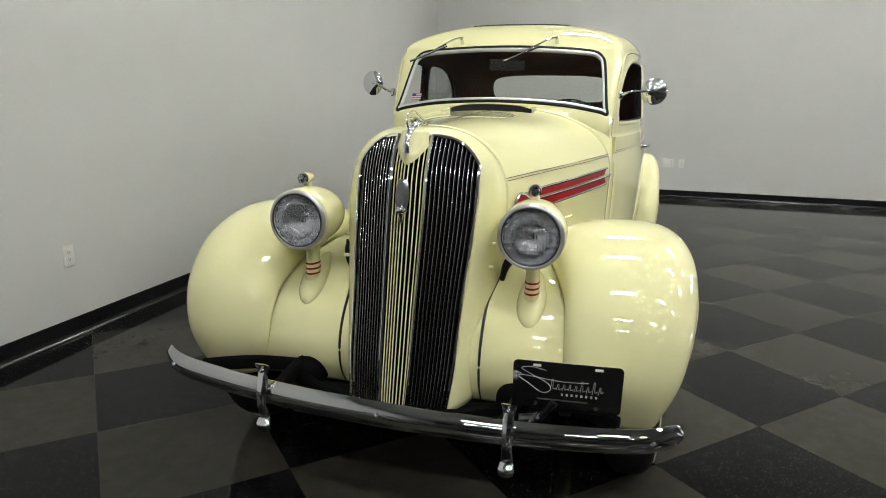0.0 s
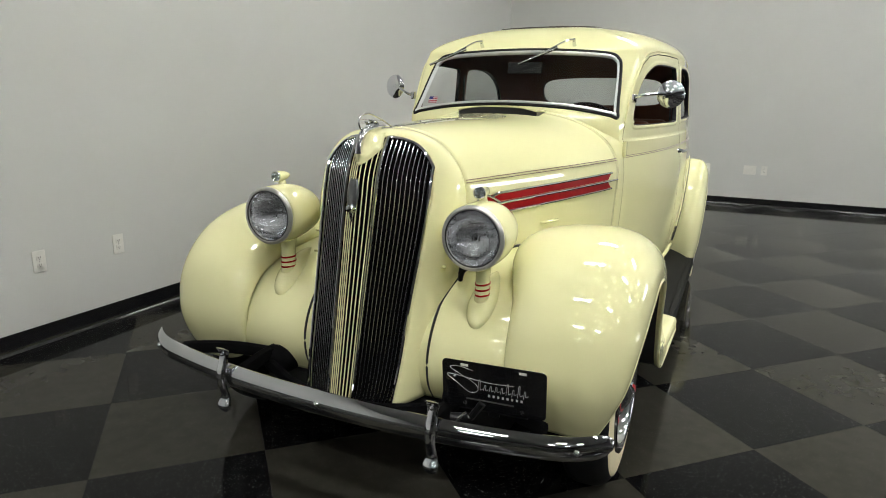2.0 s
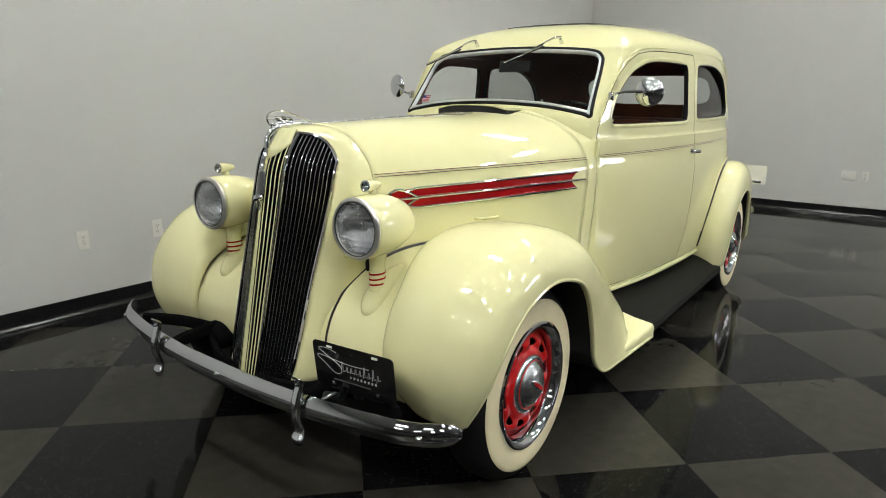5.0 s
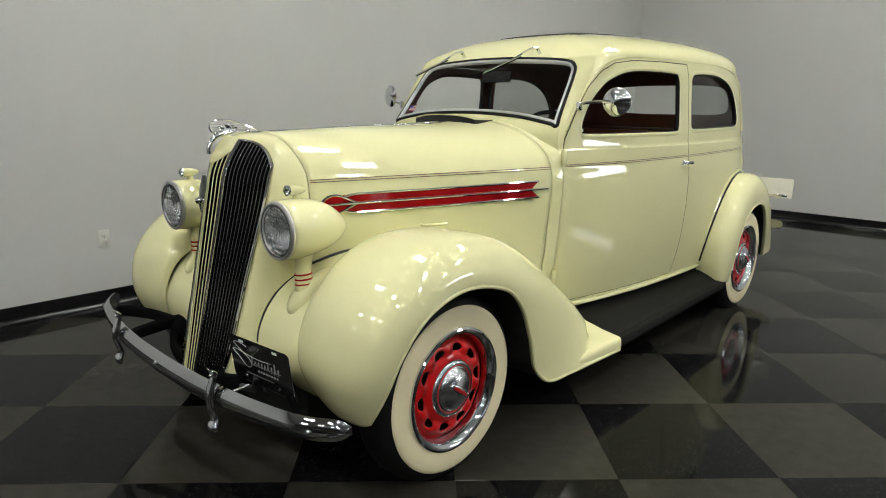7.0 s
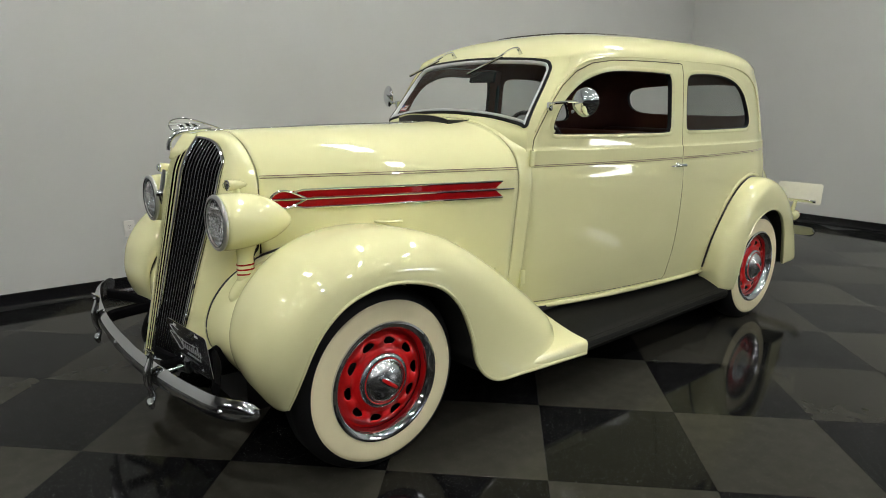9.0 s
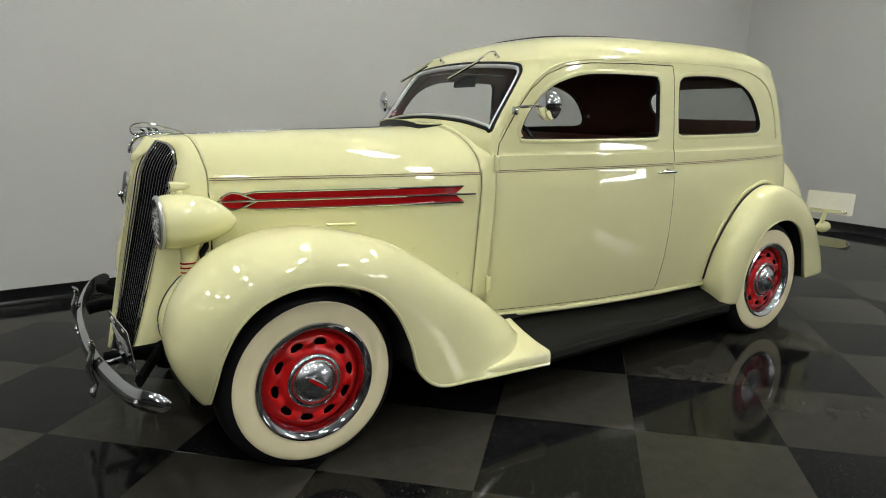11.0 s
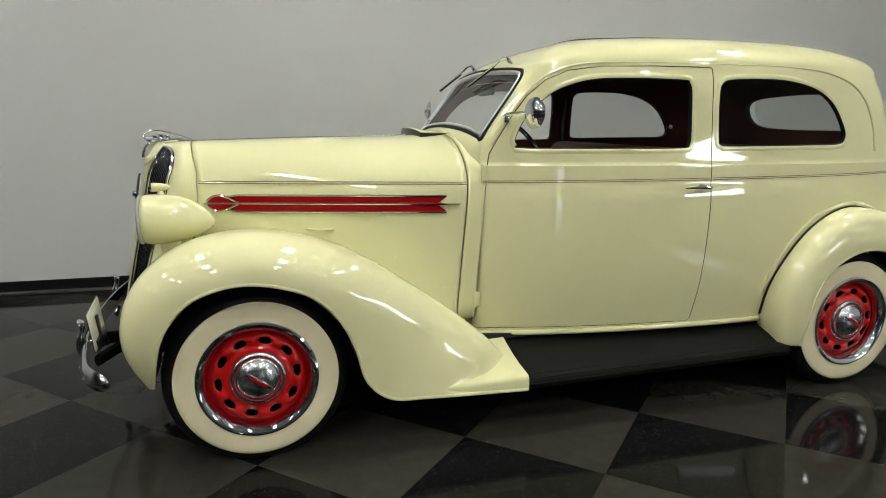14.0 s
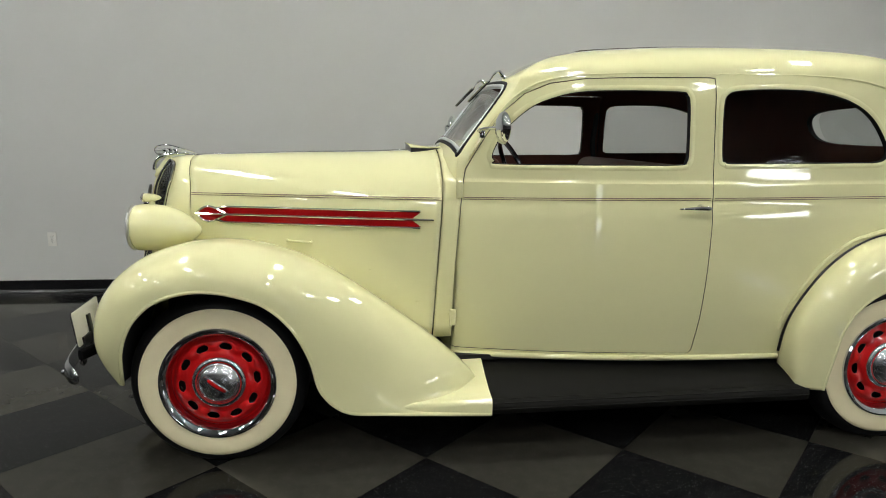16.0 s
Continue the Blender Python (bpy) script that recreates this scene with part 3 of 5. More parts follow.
for s, door in zip((-1, 1), doors):
    frame_on_body(doorwin, s, 0.022, 0.006, CREAM, "window_moulding", door)
    frame_on_body(quarter, s, 0.022, 0.006, CREAM, "window_moulding", car)
    frame_on_body(grown(quarter, -0.004), s, 0.005, 0.002, RUBBER, "window_seal", car)
    frame_on_body(grown(doorwin, -0.003), s, 0.004, 0.001, RUBBER, "window_seal", door)
    ya, yb = float(body_width(2.12, 1.4)), float(body_width(2.88, 1.4))
    pane = [(x, s * (ya + (yb - ya) * (x - 2.12) / 0.76 - 0.012 + (1.4 - z) * 0.1), z) for x, z in grown(quarter, 0.004)]
    g = make("quarter_window", (pane, [tuple(range(len(pane)))]), DARKGLASS, car, "fixed tinted glass pane")
    g.visible_shadow = False
    # pinstripes below the belt, on door and rear quarter
    for name, par, xa, xb in (("pinstripe", door, 1.03, 2.074), ("pinstripe", car, 2.09, 3.33), ("pinstripe", car, 0.985, 1.018)):
        xs = np.linspace(xa, xb, 40)
        for z in (1.0695, 1.0775):
            zz = z + 0.008 * (xs - 1.0)
            p = [on_body(x, q, s) for x, q in zip(xs, zz)]
            make(name, strip_on(p, [(0, s, 0)] * 40, 0.0013, 0.0012), STRIPE, par, "thin maroon stripe")
    # door handle: a slim tapered lever on an oval boss
    hz, hx = 1.045, 2.03
    lever = spline([on_body(hx + 0.028, hz, s, 0.038), on_body(hx, hz + 0.002, s, 0.042), on_body(hx - 0.05, hz + 0.001, s, 0.040), on_body(hx - 0.105, hz - 0.002, s, 0.034)], 16)
    h = make("door_handle", tube(lever, np.interp(np.linspace(0, 1, 16), [0, 0.2, 0.6, 1], [0.006, 0.0105, 0.008, 0.003]), 10), CHROME, door, "chrome lever handle")
    make("boss", tube([on_body(hx, hz, s, -0.002), on_body(hx, hz, s, 0.008), on_body(hx, hz, s, 0.04)], [0.016, 0.013, 0.008], 12), CHROME, h)
    for z in (1.112, 0.535):
        x = 1.014 if z > 1 else 0.99
        hb = make("hinge", moved(side(round_box(-0.013, 0.013, -0.004, 0.016, -0.037, 0.037, 0.006, 3), s), Matrix.Translation(on_body(x, z, s, 0.003))), CREAM, door, "cream painted hinge")
        y = float(body_width(x, z)) + 0.012
        make("pin", tube([(x - 0.012, s * y, z - 0.039), (x - 0.012, s * y, z + 0.039)], 0.006, 10), CREAM, hb)
    # sill moulding under the door
    xs = np.linspace(0.90, 2.46, 32)
    make("sill", tube([on_body(x, 0.356 + 0.006 * (x - 1), s, 0.006) for x in xs], 0.013, 10), CREAM, car)

# drip rail over the doors
for s in (-1, 1):
    rail = [(1.045, 1.235), (1.13, 1.375), (1.21, 1.475), (1.29, 1.54), (1.39, 1.580), (1.54, 1.600), (1.8, 1.606), (2.2, 1.606), (2.5, 1.604), (2.75, 1.585), (2.93, 1.535), (3.05, 1.45), (3.12, 1.33), (3.14, 1.2)]
    p = spline(rail, 80)
    q = []
    for x, z in p:
        w = float(body_width(x, min(z, EAVE)))
        if z > EAVE:
            w -= (z - EAVE) * 0.34
        q.append((x, s * (w + 0.002), z))
    make("drip_rail", tube(q, 0.0055, 8), CREAM, car)

# windscreen: glass, bright frame, black seal
base = np.array([(screen_x(y, z), y, z) for y, z in screen])
slope = np.array([-0.79, 0, 0.62])


def screen_ring(d, lift):
    return [(screen_x(y, z) + slope[0] * lift, y, z + slope[2] * lift) for y, z in grown(screen, d)]


g = make("windscreen", (screen_ring(0.0, -0.010), [tuple(range(len(screen)))]), GLASS, car, "clear curved-base windscreen glass")
g.visible_shadow = False
make("windscreen_frame", grid([screen_ring(-0.015, -0.012), screen_ring(-0.015, 0.003), screen_ring(-0.012, 0.007), screen_ring(-0.006, 0.007), screen_ring(-0.003, 0.002)], close_v=True), ALLOY, car, "bright polished metal surround", sharp=50)
make("windscreen_seal", grid([screen_ring(-0.004, 0.002), screen_ring(-0.001, 0.006), screen_ring(0.007, 0.006), screen_ring(0.0105, 0.0), screen_ring(0.0105, -0.010)], close_v=True), RUBBER, car, "black rubber seal")
for name, pts, mat in (("decal", [(0, 0), (0.05, 0), (0.05, 0.032), (0, 0.032)], FLAGWHITE),):
    dec = [(screen_x(0.47, 1.315 + b) - 0.004, 0.475 - a, 1.315 + b) for a, b in pts]
    dd = make("decal", (dec, [(0, 1, 2, 3)]), mat, car, "small red white and blue sticker")
    for k in range(0, 7, 2):
        z = 1.315 + 0.0045 * k
        make("band", ([(screen_x(0.47, z) - 0.0055, 0.475, z), (screen_x(0.47, z) - 0.0055, 0.425, z), (screen_x(0.47, z) - 0.002, 0.425, z + 0.0045), (screen_x(0.47, z) - 0.002, 0.475, z + 0.0045)], [(0, 1, 2, 3)]), FLAGRED, dd)
    make("canton", ([(screen_x(0.47, 1.333) - 0.0075, 0.475, 1.333), (screen_x(0.47, 1.333) - 0.0075, 0.452, 1.333), (screen_x(0.47, 1.347) - 0.006, 0.452, 1.347), (screen_x(0.47, 1.347) - 0.006, 0.475, 1.347)], [(0, 1, 2, 3)]), FLAGBLUE, dd)
g = make("rear_window", ([(3.40 + 0.18 * (1 - (y / 0.6) ** 2) + (1.5 - z) * 0.45, y, z) for y, z in grown(backlight, 0.03)], [tuple(range(len(backlight)))]), GLASS, car, "rounded rear window glass")
g.visible_shadow = False

# wipers parked along the top of the windscreen
for s in (-1, 1):
    px, py, pz = 1.252, 0.257 * s, 1.628
    a = make("wiper", tube([(px + 0.02, py, pz - 0.02), (px - 0.012, py, pz + 0.016)], [0.011, 0.008], 12), CHROME, car, "chrome wiper arm and black blade")
    arm = spline([(px - 0.014, py - 0.008, pz + 0.016), (px - 0.028, py + 0.03, pz + 0.010), (px - 0.045, py + 0.10, pz - 0.025), (px - 0.06, py + 0.145, pz - 0.050)], 14)
    make("arm", tube(arm, np.linspace(0.006, 0.0035, 14), 8), CHROME, a)
    blade = [(screen_x(0, 1.628 - k) - 0.020, py + 0.07 + t * 0.19, pz - k) for t in np.linspace(0, 1, 10) for k in [0.024 + t * 0.085]]
    bl = make("blade", tube(blade, 0.004, 6), STEEL, a)
    make("rubber", tube([(x + 0.007, y, z - 0.004) for x, y, z in blade], 0.0035, 6), RUBBER, bl)

# ---- bonnet, cowl and radiator shell ----


def bonnet_w(x):
    return hermite(x, [-0.25, 0.0, 0.4, 0.9, 1.05], [0.262, 0.332, 0.447, 0.573, 0.605])


def bonnet_top(x):
    return hermite(x, [-0.25, 0.2, 0.84, 0.95, 1.08], [1.237, 1.252, 1.270, 1.285, 1.325])


FLANK = 0.97


def bonnet_section(x, n=34, low=0.44):
    """Half a section: the flank rises, then rolls over to the crown."""
    w, top = float(bonnet_w(x)), float(bonnet_top(x))
    pts = [(w - 0.02 + 0.02 * (z - low) / (FLANK - low), z) for z in np.linspace(low, FLANK, 10)[:-1]]
    for a in np.linspace(0, math.pi / 2, n):
        pts.append((w * math.cos(a) ** 0.80, FLANK + (top - FLANK) * math.sin(a) ** 0.86))
    return pts


def bonnet_mesh(xa, xb, n, shear=0.0, low=0.44, cowl=False):
    rows = []
    for x in np.linspace(xa, xb, n):
        k = (x - xa) / (xb - xa)
        k = 1 - k if cowl else k
        ends = [0.0 if not cowl else -max(0.0, min(1.0, (1.22 - z) / 0.07)) * (x - xa) * 0.74 for y, z in bonnet_section(x, low=low)]
        rows.append([(x + e - shear * k * max(0.0, 1.12 - z) - 0.03 * (0 if cowl else (1 - k) ** 8) * max(0, z - 1.1) / 0.15, y * float(bonnet_w(x + e)) / float(bonnet_w(x)), z) for (y, z), e in zip(bonnet_section(x, low=low), ends)])
    if cowl:
        # run out flush with the doors
        last = list(rows[-1])
        for i, row in enumerate(rows):
            t = i / (len(rows) - 1)
            for j, (px, py, pz) in enumerate(row):
                wz = max(0.0, min(1.0, (1.19 - pz) / 0.06)) * t
                xe = float(np.interp(pz, [0.385, 0.7, 0.95, 1.125, 1.2], [0.9815, 0.9895, 1.0085, 1.0245, 1.0365]))
                row[j] = (px + (xe - last[j][0]) * wz, py * (1 - wz) + (float(body_width(xe, pz)) + 0.001) * wz, pz)
    h = grid(rows)
    return joined(h, flip_y(h))


make("bonnet", bonnet_mesh(-0.208, 0.942, 46, 0.07), CREAM, car, "long cream bonnet", weld=0.0005, solid=0.006)
make("cowl", bonnet_mesh(0.9475, 1.08, 8, 0.07, cowl=True), CREAM, car, "cream scuttle between bonnet and windscreen", weld=0.0005, solid=0.004)
make("firewall", box(0.86, 0.90, -0.50, 0.50, 0.42, 1.12), DARK, car)
rib = [(x, 0, float(bonnet_top(x)) + 0.003) for x in np.linspace(-0.30, 0.86, 40)]
make("bonnet_moulding", tube(rib, 0.0036, 8, 0.8), BRIGHT, car, "slim chrome strip along the bonnet's middle")


def on_bonnet(x, z, s, proud=0.0):
    """A point on the bonnet's flank, raised by proud."""
    xe = x + 0.07 * (x + 0.208) / 1.15 * max(0.0, 1.12 - z)
    w, top = float(bonnet_w(xe)), float(bonnet_top(xe))
    if z <= FLANK:
        y = w - 0.02 + 0.02 * (z - 0.44) / (FLANK - 0.44)
    else:
        a = math.asin(min(1, ((z - FLANK) / (top - FLANK)) ** (1 / 0.86)))
        y = w * math.cos(a) ** 0.80
    return (x, s * (y + 0.003 + proud), z)


def bar_on_bonnet(pts, s, r, mat, name, parent, label="", flat=1.0, lift=0.004):
    return make(name, tube([on_bonnet(x, z, s, lift) for x, z in pts], r, 8, flat), mat, parent, label)


for s in (-1, 1):
    for z in (1.064, 1.073):
        bar_on_bonnet([(x, z) for x in np.linspace(-0.205, 0.935, 50)], s, 0.0013, STRIPE, "pinstripe", car, "thin maroon stripe", lift=0.004)
    # flank ornament: a red arrow, its head round in front and pointed behind, framed and split by chrome bars
    zc = 0.978
    tip = spline([(-0.100, zc + 0.0305), (-0.122, zc + 0.0345), (-0.147, zc + 0.029), (-0.168, zc + 0.014), (-0.175, zc)], 20)
    head = np.vstack([[(-0.034 - 0.0094 * k, zc + 0.0047 * k - 0.00004 * k * k) for k in range(7)], tip])
    low = head[::-1] * [1, -1] + [0, 2 * zc]
    face = [on_bonnet(x, z, s, 0.006) for x, z in np.vstack([head, low[1:-1]])]
    orn = make("side_ornament", (face, [tuple(range(len(face)))]), REDBAND, car, "red enamel arrow with chrome bars")
    bar_on_bonnet(np.vstack([head, low[1:]]), s, 0.0052, CHROME, "head_rim", orn, lift=0.008)
    for za, zb in ((zc + 0.005, zc + 0.033), (zc - 0.033, zc - 0.005)):
        xs = np.linspace(-0.085, 0.81, 40)
        end = 0.04
        mid = (za + zb) / 2
        up = [on_bonnet(x + (end * 0.9 if za > zc else 0.0) * (x > 0.8), zb, s, 0.004) for x in xs]
        dn = [on_bonnet(x + (end * 0.9 if za < zc else 0.0) * (x > 0.8), za, s, 0.004) for x in xs]
        make("red_band", grid([up, dn]), REDBAND, orn)
    xs = np.linspace(-0.09, 0.842, 50)
    for zz in (zc + 0.036, zc - 0.036):
        make("bar", tube([on_bonnet(x, zz - (0.012 if zz > zc else -0.012) * max(0, (-0.03 - x) / 0.06) ** 2, s, 0.009) for x in xs], 0.0047, 8), CHROME, orn)
    make("bar", tube([on_bonnet(x, zc, s, 0.010) for x in np.linspace(-0.185, 0.90, 50)], np.concatenate([np.full(44, 0.0052), np.linspace(0.005, 0.0038, 6)]), 8), CHROME, orn)
    # bonnet catch
    hz, hx = 0.862, 0.30
    c = make("bonnet_handle", tube(spline([on_bonnet(hx + 0.055, hz, s, 0.0), on_bonnet(hx + 0.05, hz + 0.001, s, 0.016), on_bonnet(hx, hz + 0.002, s, 0.018), on_bonnet(hx - 0.05, hz + 0.004, s, 0.016), on_bonnet(hx - 0.056, hz + 0.004, s, 0.0)], 24), 0.0055, 8), CREAM, car, "cream bonnet catch handle")
    for bx, bz in ((0.62, 0.74), (0.83, 0.60)):
        make("bolt", tube([on_bonnet(bx, bz, s, 0.0), on_bonnet(bx, bz, s, 0.006)], 0.006, 10), CREAM, car)

# cowl ventilator, open; a black sheet fills its gap as painted shade
vent = []
for u in np.linspace(0, 1, 8):
    row = []
    for v in np.linspace(-1, 1, 21):
        y = 0.205 * v
        x = 0.80 + 0.145 * u + 0.02 * v * v
        row.append((x, y, float(bonnet_top(x)) + 0.034 * (1 - u) * (1 - 0.5 * abs(v) ** 3) - 0.10 * (abs(y)) ** 2 + 0.004))
    vent.append(row)
make("cowl_vent", grid(vent), CREAM, car, "raised cream ventilator flap", solid=0.003)
gap = [[(0.803 + 0.02 * v * v, 0.20 * v, float(bonnet_top(0.8)) - 0.012 - 0.10 * (0.2 * v) ** 2), (0.805 + 0.02 * v * v, 0.20 * v, float(bonnet_top(0.8)) + 0.034 * (1 - 0.5 * abs(v) ** 3) - 0.10 * (0.205 * v) ** 2)] for v in np.linspace(-1, 1, 21)]
make("vent_gap_shade", grid(gap), BLACK, car)

for sy in (-1, 1):
    cheek = [[(0.82 + 0.145 * u, sy * 0.203, float(bonnet_top(0.8 + 0.145 * u)) - 0.03), (0.82 + 0.145 * u, sy * 0.203, float(bonnet_top(0.8 + 0.145 * u)) + 0.017 * (1 - u) - 0.002)] for u in np.linspace(0, 1, 8)]
    make("vent_side", grid(cheek), BLACK, car)

# radiator grille: a swept face with a ridge down its middle


def face_x(y, z):
    x = -0.606 + (z - 0.353) * 0.2
    x += (0.45 + 0.30 * (z - 0.38)) * abs(y)
    return x + 0.05 * max(0.0, (z - 1.07) / 0.15) ** 2


def grille_w(z):
    return float(hermite(z, [0.33, 0.38, 0.7, 1.05, 1.16], [0.145, 0.158, 0.181, 0.2, 0.2]))


def grille_top(f):
    return 1.218 - 0.010 * f - 0.085 * f**4


def grille_low(f):
    return 0.345 + 0.02 * f**4


def face_point(f, k, proud=0.0):
    """f: 0 the ridge to 1 the edge; k: 0 foot to 1 top."""
    z = grille_low(f) + (grille_top(f) - grille_low(f)) * k
    y = f * grille_w(z)
    return (face_x(y, z) - proud, y, z)


grille = make("grille", joined(*[side(grid([[face_point(f, k, -0.022) for k in np.linspace(0, 1, 30)] for f in np.linspace(0, 1, 8)]), s) for s in (1, -1)]), VOID, car, "tall black grille with chrome uprights", weld=0.0005)
ks = np.linspace(0.0, 1.0, 44)
for s in (-1, 1):
    for i in range(10):
        f = 0.345 + 0.0625 * i
        u = make("upright", side(tube([face_point(f, k, 0.002) for k in ks], 0.0017, 8), s), BRIGHT, grille)
        make("fin", side(grid([[face_point(f, k, 0.001) for k in ks], [face_point(f, k, -0.021) for k in ks]]), s), VOID, u, "black fin behind the bright edge", solid=0.0012)
    # chrome edge of the side grilles
    edge = [face_point(0.275, k, 0.006) for k in ks] + [face_point(f, 1.0, 0.006) for f in np.linspace(0.3, 1.0, 14)] + [face_point(1.0, k, 0.006) for k in ks[::-1]] + [face_point(f, 0.0, 0.006) for f in np.linspace(0.95, 0.275, 10)]
    make("grille_trim", side(tube(edge, 0.0058, 8), s), CHROME, grille, "chrome edging")
    make("band_strip", side(tube([face_point(0.285, k, 0.006) for k in ks], 0.0085, 10, 0.6), s), CHROME, grille, "broad chrome strip")
# cream slats down the middle band
for i in range(8):
    f = (i - 3.5) * 0.0615
    pts = [face_point(abs(f), k, 0.003) for k in np.linspace(0, 0.95, 40)]
    make("slat", side(tube(pts, 0.0020, 8), 1 if f >= 0 else -1), CREAM, grille, "cream painted slat")
# cream shield at the top of the band, and the badge below it
rows = []
for u in np.linspace(0, 1, 16):
    row = []
    for v in np.linspace(-1, 1, 17):
        w = 0.050 * min(1.0, ((1 - u) * 1.9)) ** 0.65 * (0.86 + 0.14 * min(1, u * 2))
        z = 1.226 - 0.095 * u
        y = w * v
        row.append((face_x(y, z) - 0.004 - 0.004 * (1 - v * v) - 0.006 * math.exp(-((max(abs(v) * 1.25, u * 1.15) - 0.85) / 0.09) ** 2), y, z + 0.004 * (1 - abs(v))))
    rows.append(row)
make("crest", grid(rows), CREAM, car, "cream shield at the grille's top", solid=0.008)
bz = 1.02
rows = []
for u in np.linspace(0, 1, 12):
    w = 0.021 * math.sin(math.pi * min(1, 0.12 + u * 0.88)) ** 0.6
    z = bz + 0.07 - 0.11 * u
    rows.append([(face_x(0, z) - 0.016 - 0.006 * (1 - v * v), w * v, z) for v in np.linspace(-1, 1, 9)])
badge = make("badge", grid(rows), OLDSTEEL, car, "oval metal badge on the grille", solid=0.004)
make("badge_boss", moved(lathe([(0.0, -0.022), (0.010, -0.018), (0.015, -0.006), (0.016, 0.004)], 20, "x"), Matrix.Translation((face_x(0, bz - 0.022) - 0.018, 0, bz - 0.022))), CHROME, badge)
make("badge_point", tube([(face_x(0, bz - 0.03) - 0.018, 0, bz - 0.03), (face_x(0, bz - 0.06) - 0.012, 0, bz - 0.066)], [0.010, 0.002], 10), CHROME, badge)

# shell round the grille, from its edge back to the bonnet
na, nb = 60, 18
edge = even([face_point(f, 1.0, -0.004) for f in np.linspace(0, 1, 24)] + [face_point(1.0, k, -0.004) for k in np.linspace(1, 0, 50)[1:]], na)
sec = [(-0.212 - 0.03 * max(0, z - 1.1) / 0.15, y, z) for y, z in bonnet_section(-0.21, low=0.36)][::-1]
sec = [(x - (0.07 * max(0, 0.8 - z) / 0.45), y - 0.03 * max(0, 0.75 - z) / 0.4, z) for x, y, z in sec]
back = even(sec, na)
rows = []
for i in range(na):
    a, b = np.array(edge[i]), np.array(back[i])
    row = []
    for t in np.linspace(0, 1, nb):
        p = a + (b - a) * t
        # swell outwards and up so that shell and bonnet run into one another
        out = np.array([-0.25, p[1] / 0.25, max(0.0, (p[2] - 1.0) / 0.22)])
        out /= np.linalg.norm(out) + 1e-6
        p = p + out * (0.008 + 0.020 * min(1, i / 22)) * math.sin(math.pi * t) * (1 - 0.4 * t)
        row.append(tuple(p))
    rows.append(row)
h = grid(rows)
make("radiator_shell", joined(h, flip_y(h)), CREAM, car, "cream shell round the grille", weld=0.0008, solid=0.005)
for s in (-1, 1):
    for q in ((-0.312, 0.872), (-0.275, 0.829), (-0.235, 0.785), (-0.329, 0.799)):
        make("bolt", tube([(q[0], s * 0.235, q[1]), (q[0] - 0.006, s * 0.262, q[1] + 0.001)], 0.006, 10), CREAM, car)
    make("cable", tube(spline([(-0.232, s * 0.296, 0.83), (-0.24, s * 0.290, 0.80), (-0.256, s * 0.281, 0.768), (-0.25, s * 0.275, 0.735)], 12), [0.004, 0.006, 0.008, 0.011, 0.013, 0.013, 0.013, 0.012, 0.011, 0.01, 0.009, 0.008], 10), RUBBER, car, "black cable grommet")

# bonnet mascot: a ship of thin sails inside an open wire frame
mz, mx = 1.248, -0.44
loop = spline([(mx + 0.205, 0, mz - 0.004), (mx + 0.13, 0, mz + 0.022), (mx + 0.06, 0, mz + 0.04), (mx + 0.01, 0, mz + 0.034), (mx - 0.004, 0, mz + 0.014), (mx + 0.012, 0, mz - 0.008), (mx + 0.06, 0, mz - 0.012)], 40)
mas = make("mascot", tube(spline([(-0.452, 0, 1.165), (-0.446, 0, 1.20), (-0.42, 0, 1.228), (-0.37, 0, 1.240), (-0.28, 0, 1.247)], 24), np.interp(np.linspace(0, 1, 24), [0, 0.25, 0.6, 1], [0.0110, 0.0085, 0.0115, 0.004]), 12), CHROME, car, "chrome sailing ship mascot in a wire frame")
make("wire_frame", tube(loop, 0.0028, 8), CHROME, mas)
for i, (dx, h, w) in enumerate(((0.030, 0.020, 0.006), (0.055, 0.026, 0.008), (0.082, 0.022, 0.008))):
    rows = []
    for u in np.linspace(0, 1, 8):
        rows.append([(mx + dx + 0.010 * math.sin(math.pi * u) + 0.014 * abs(v), (w * 1.2) * v * (1 - 0.4 * u), mz - 0.004 + h * u) for v in np.linspace(-1, 1, 9)])
    make("sail", grid(rows), STEEL, mas, solid=0.002)
make("hull", tube(spline([(mx + 0.01, 0, mz - 0.004), (mx + 0.06, 0, mz - 0.010), (mx + 0.14, 0, mz - 0.006)], 14), np.interp(np.linspace(0, 1, 14), [0, 0.5, 1], [0.003, 0.007, 0.003]), 10), CHROME, mas)
for zz in (0.012, 0.024):
    make("wire", tube([(mx + 0.0, 0, mz + zz), (mx + 0.16 - zz, 0, mz + zz * 0.7)], 0.001, 6), STEEL, mas)

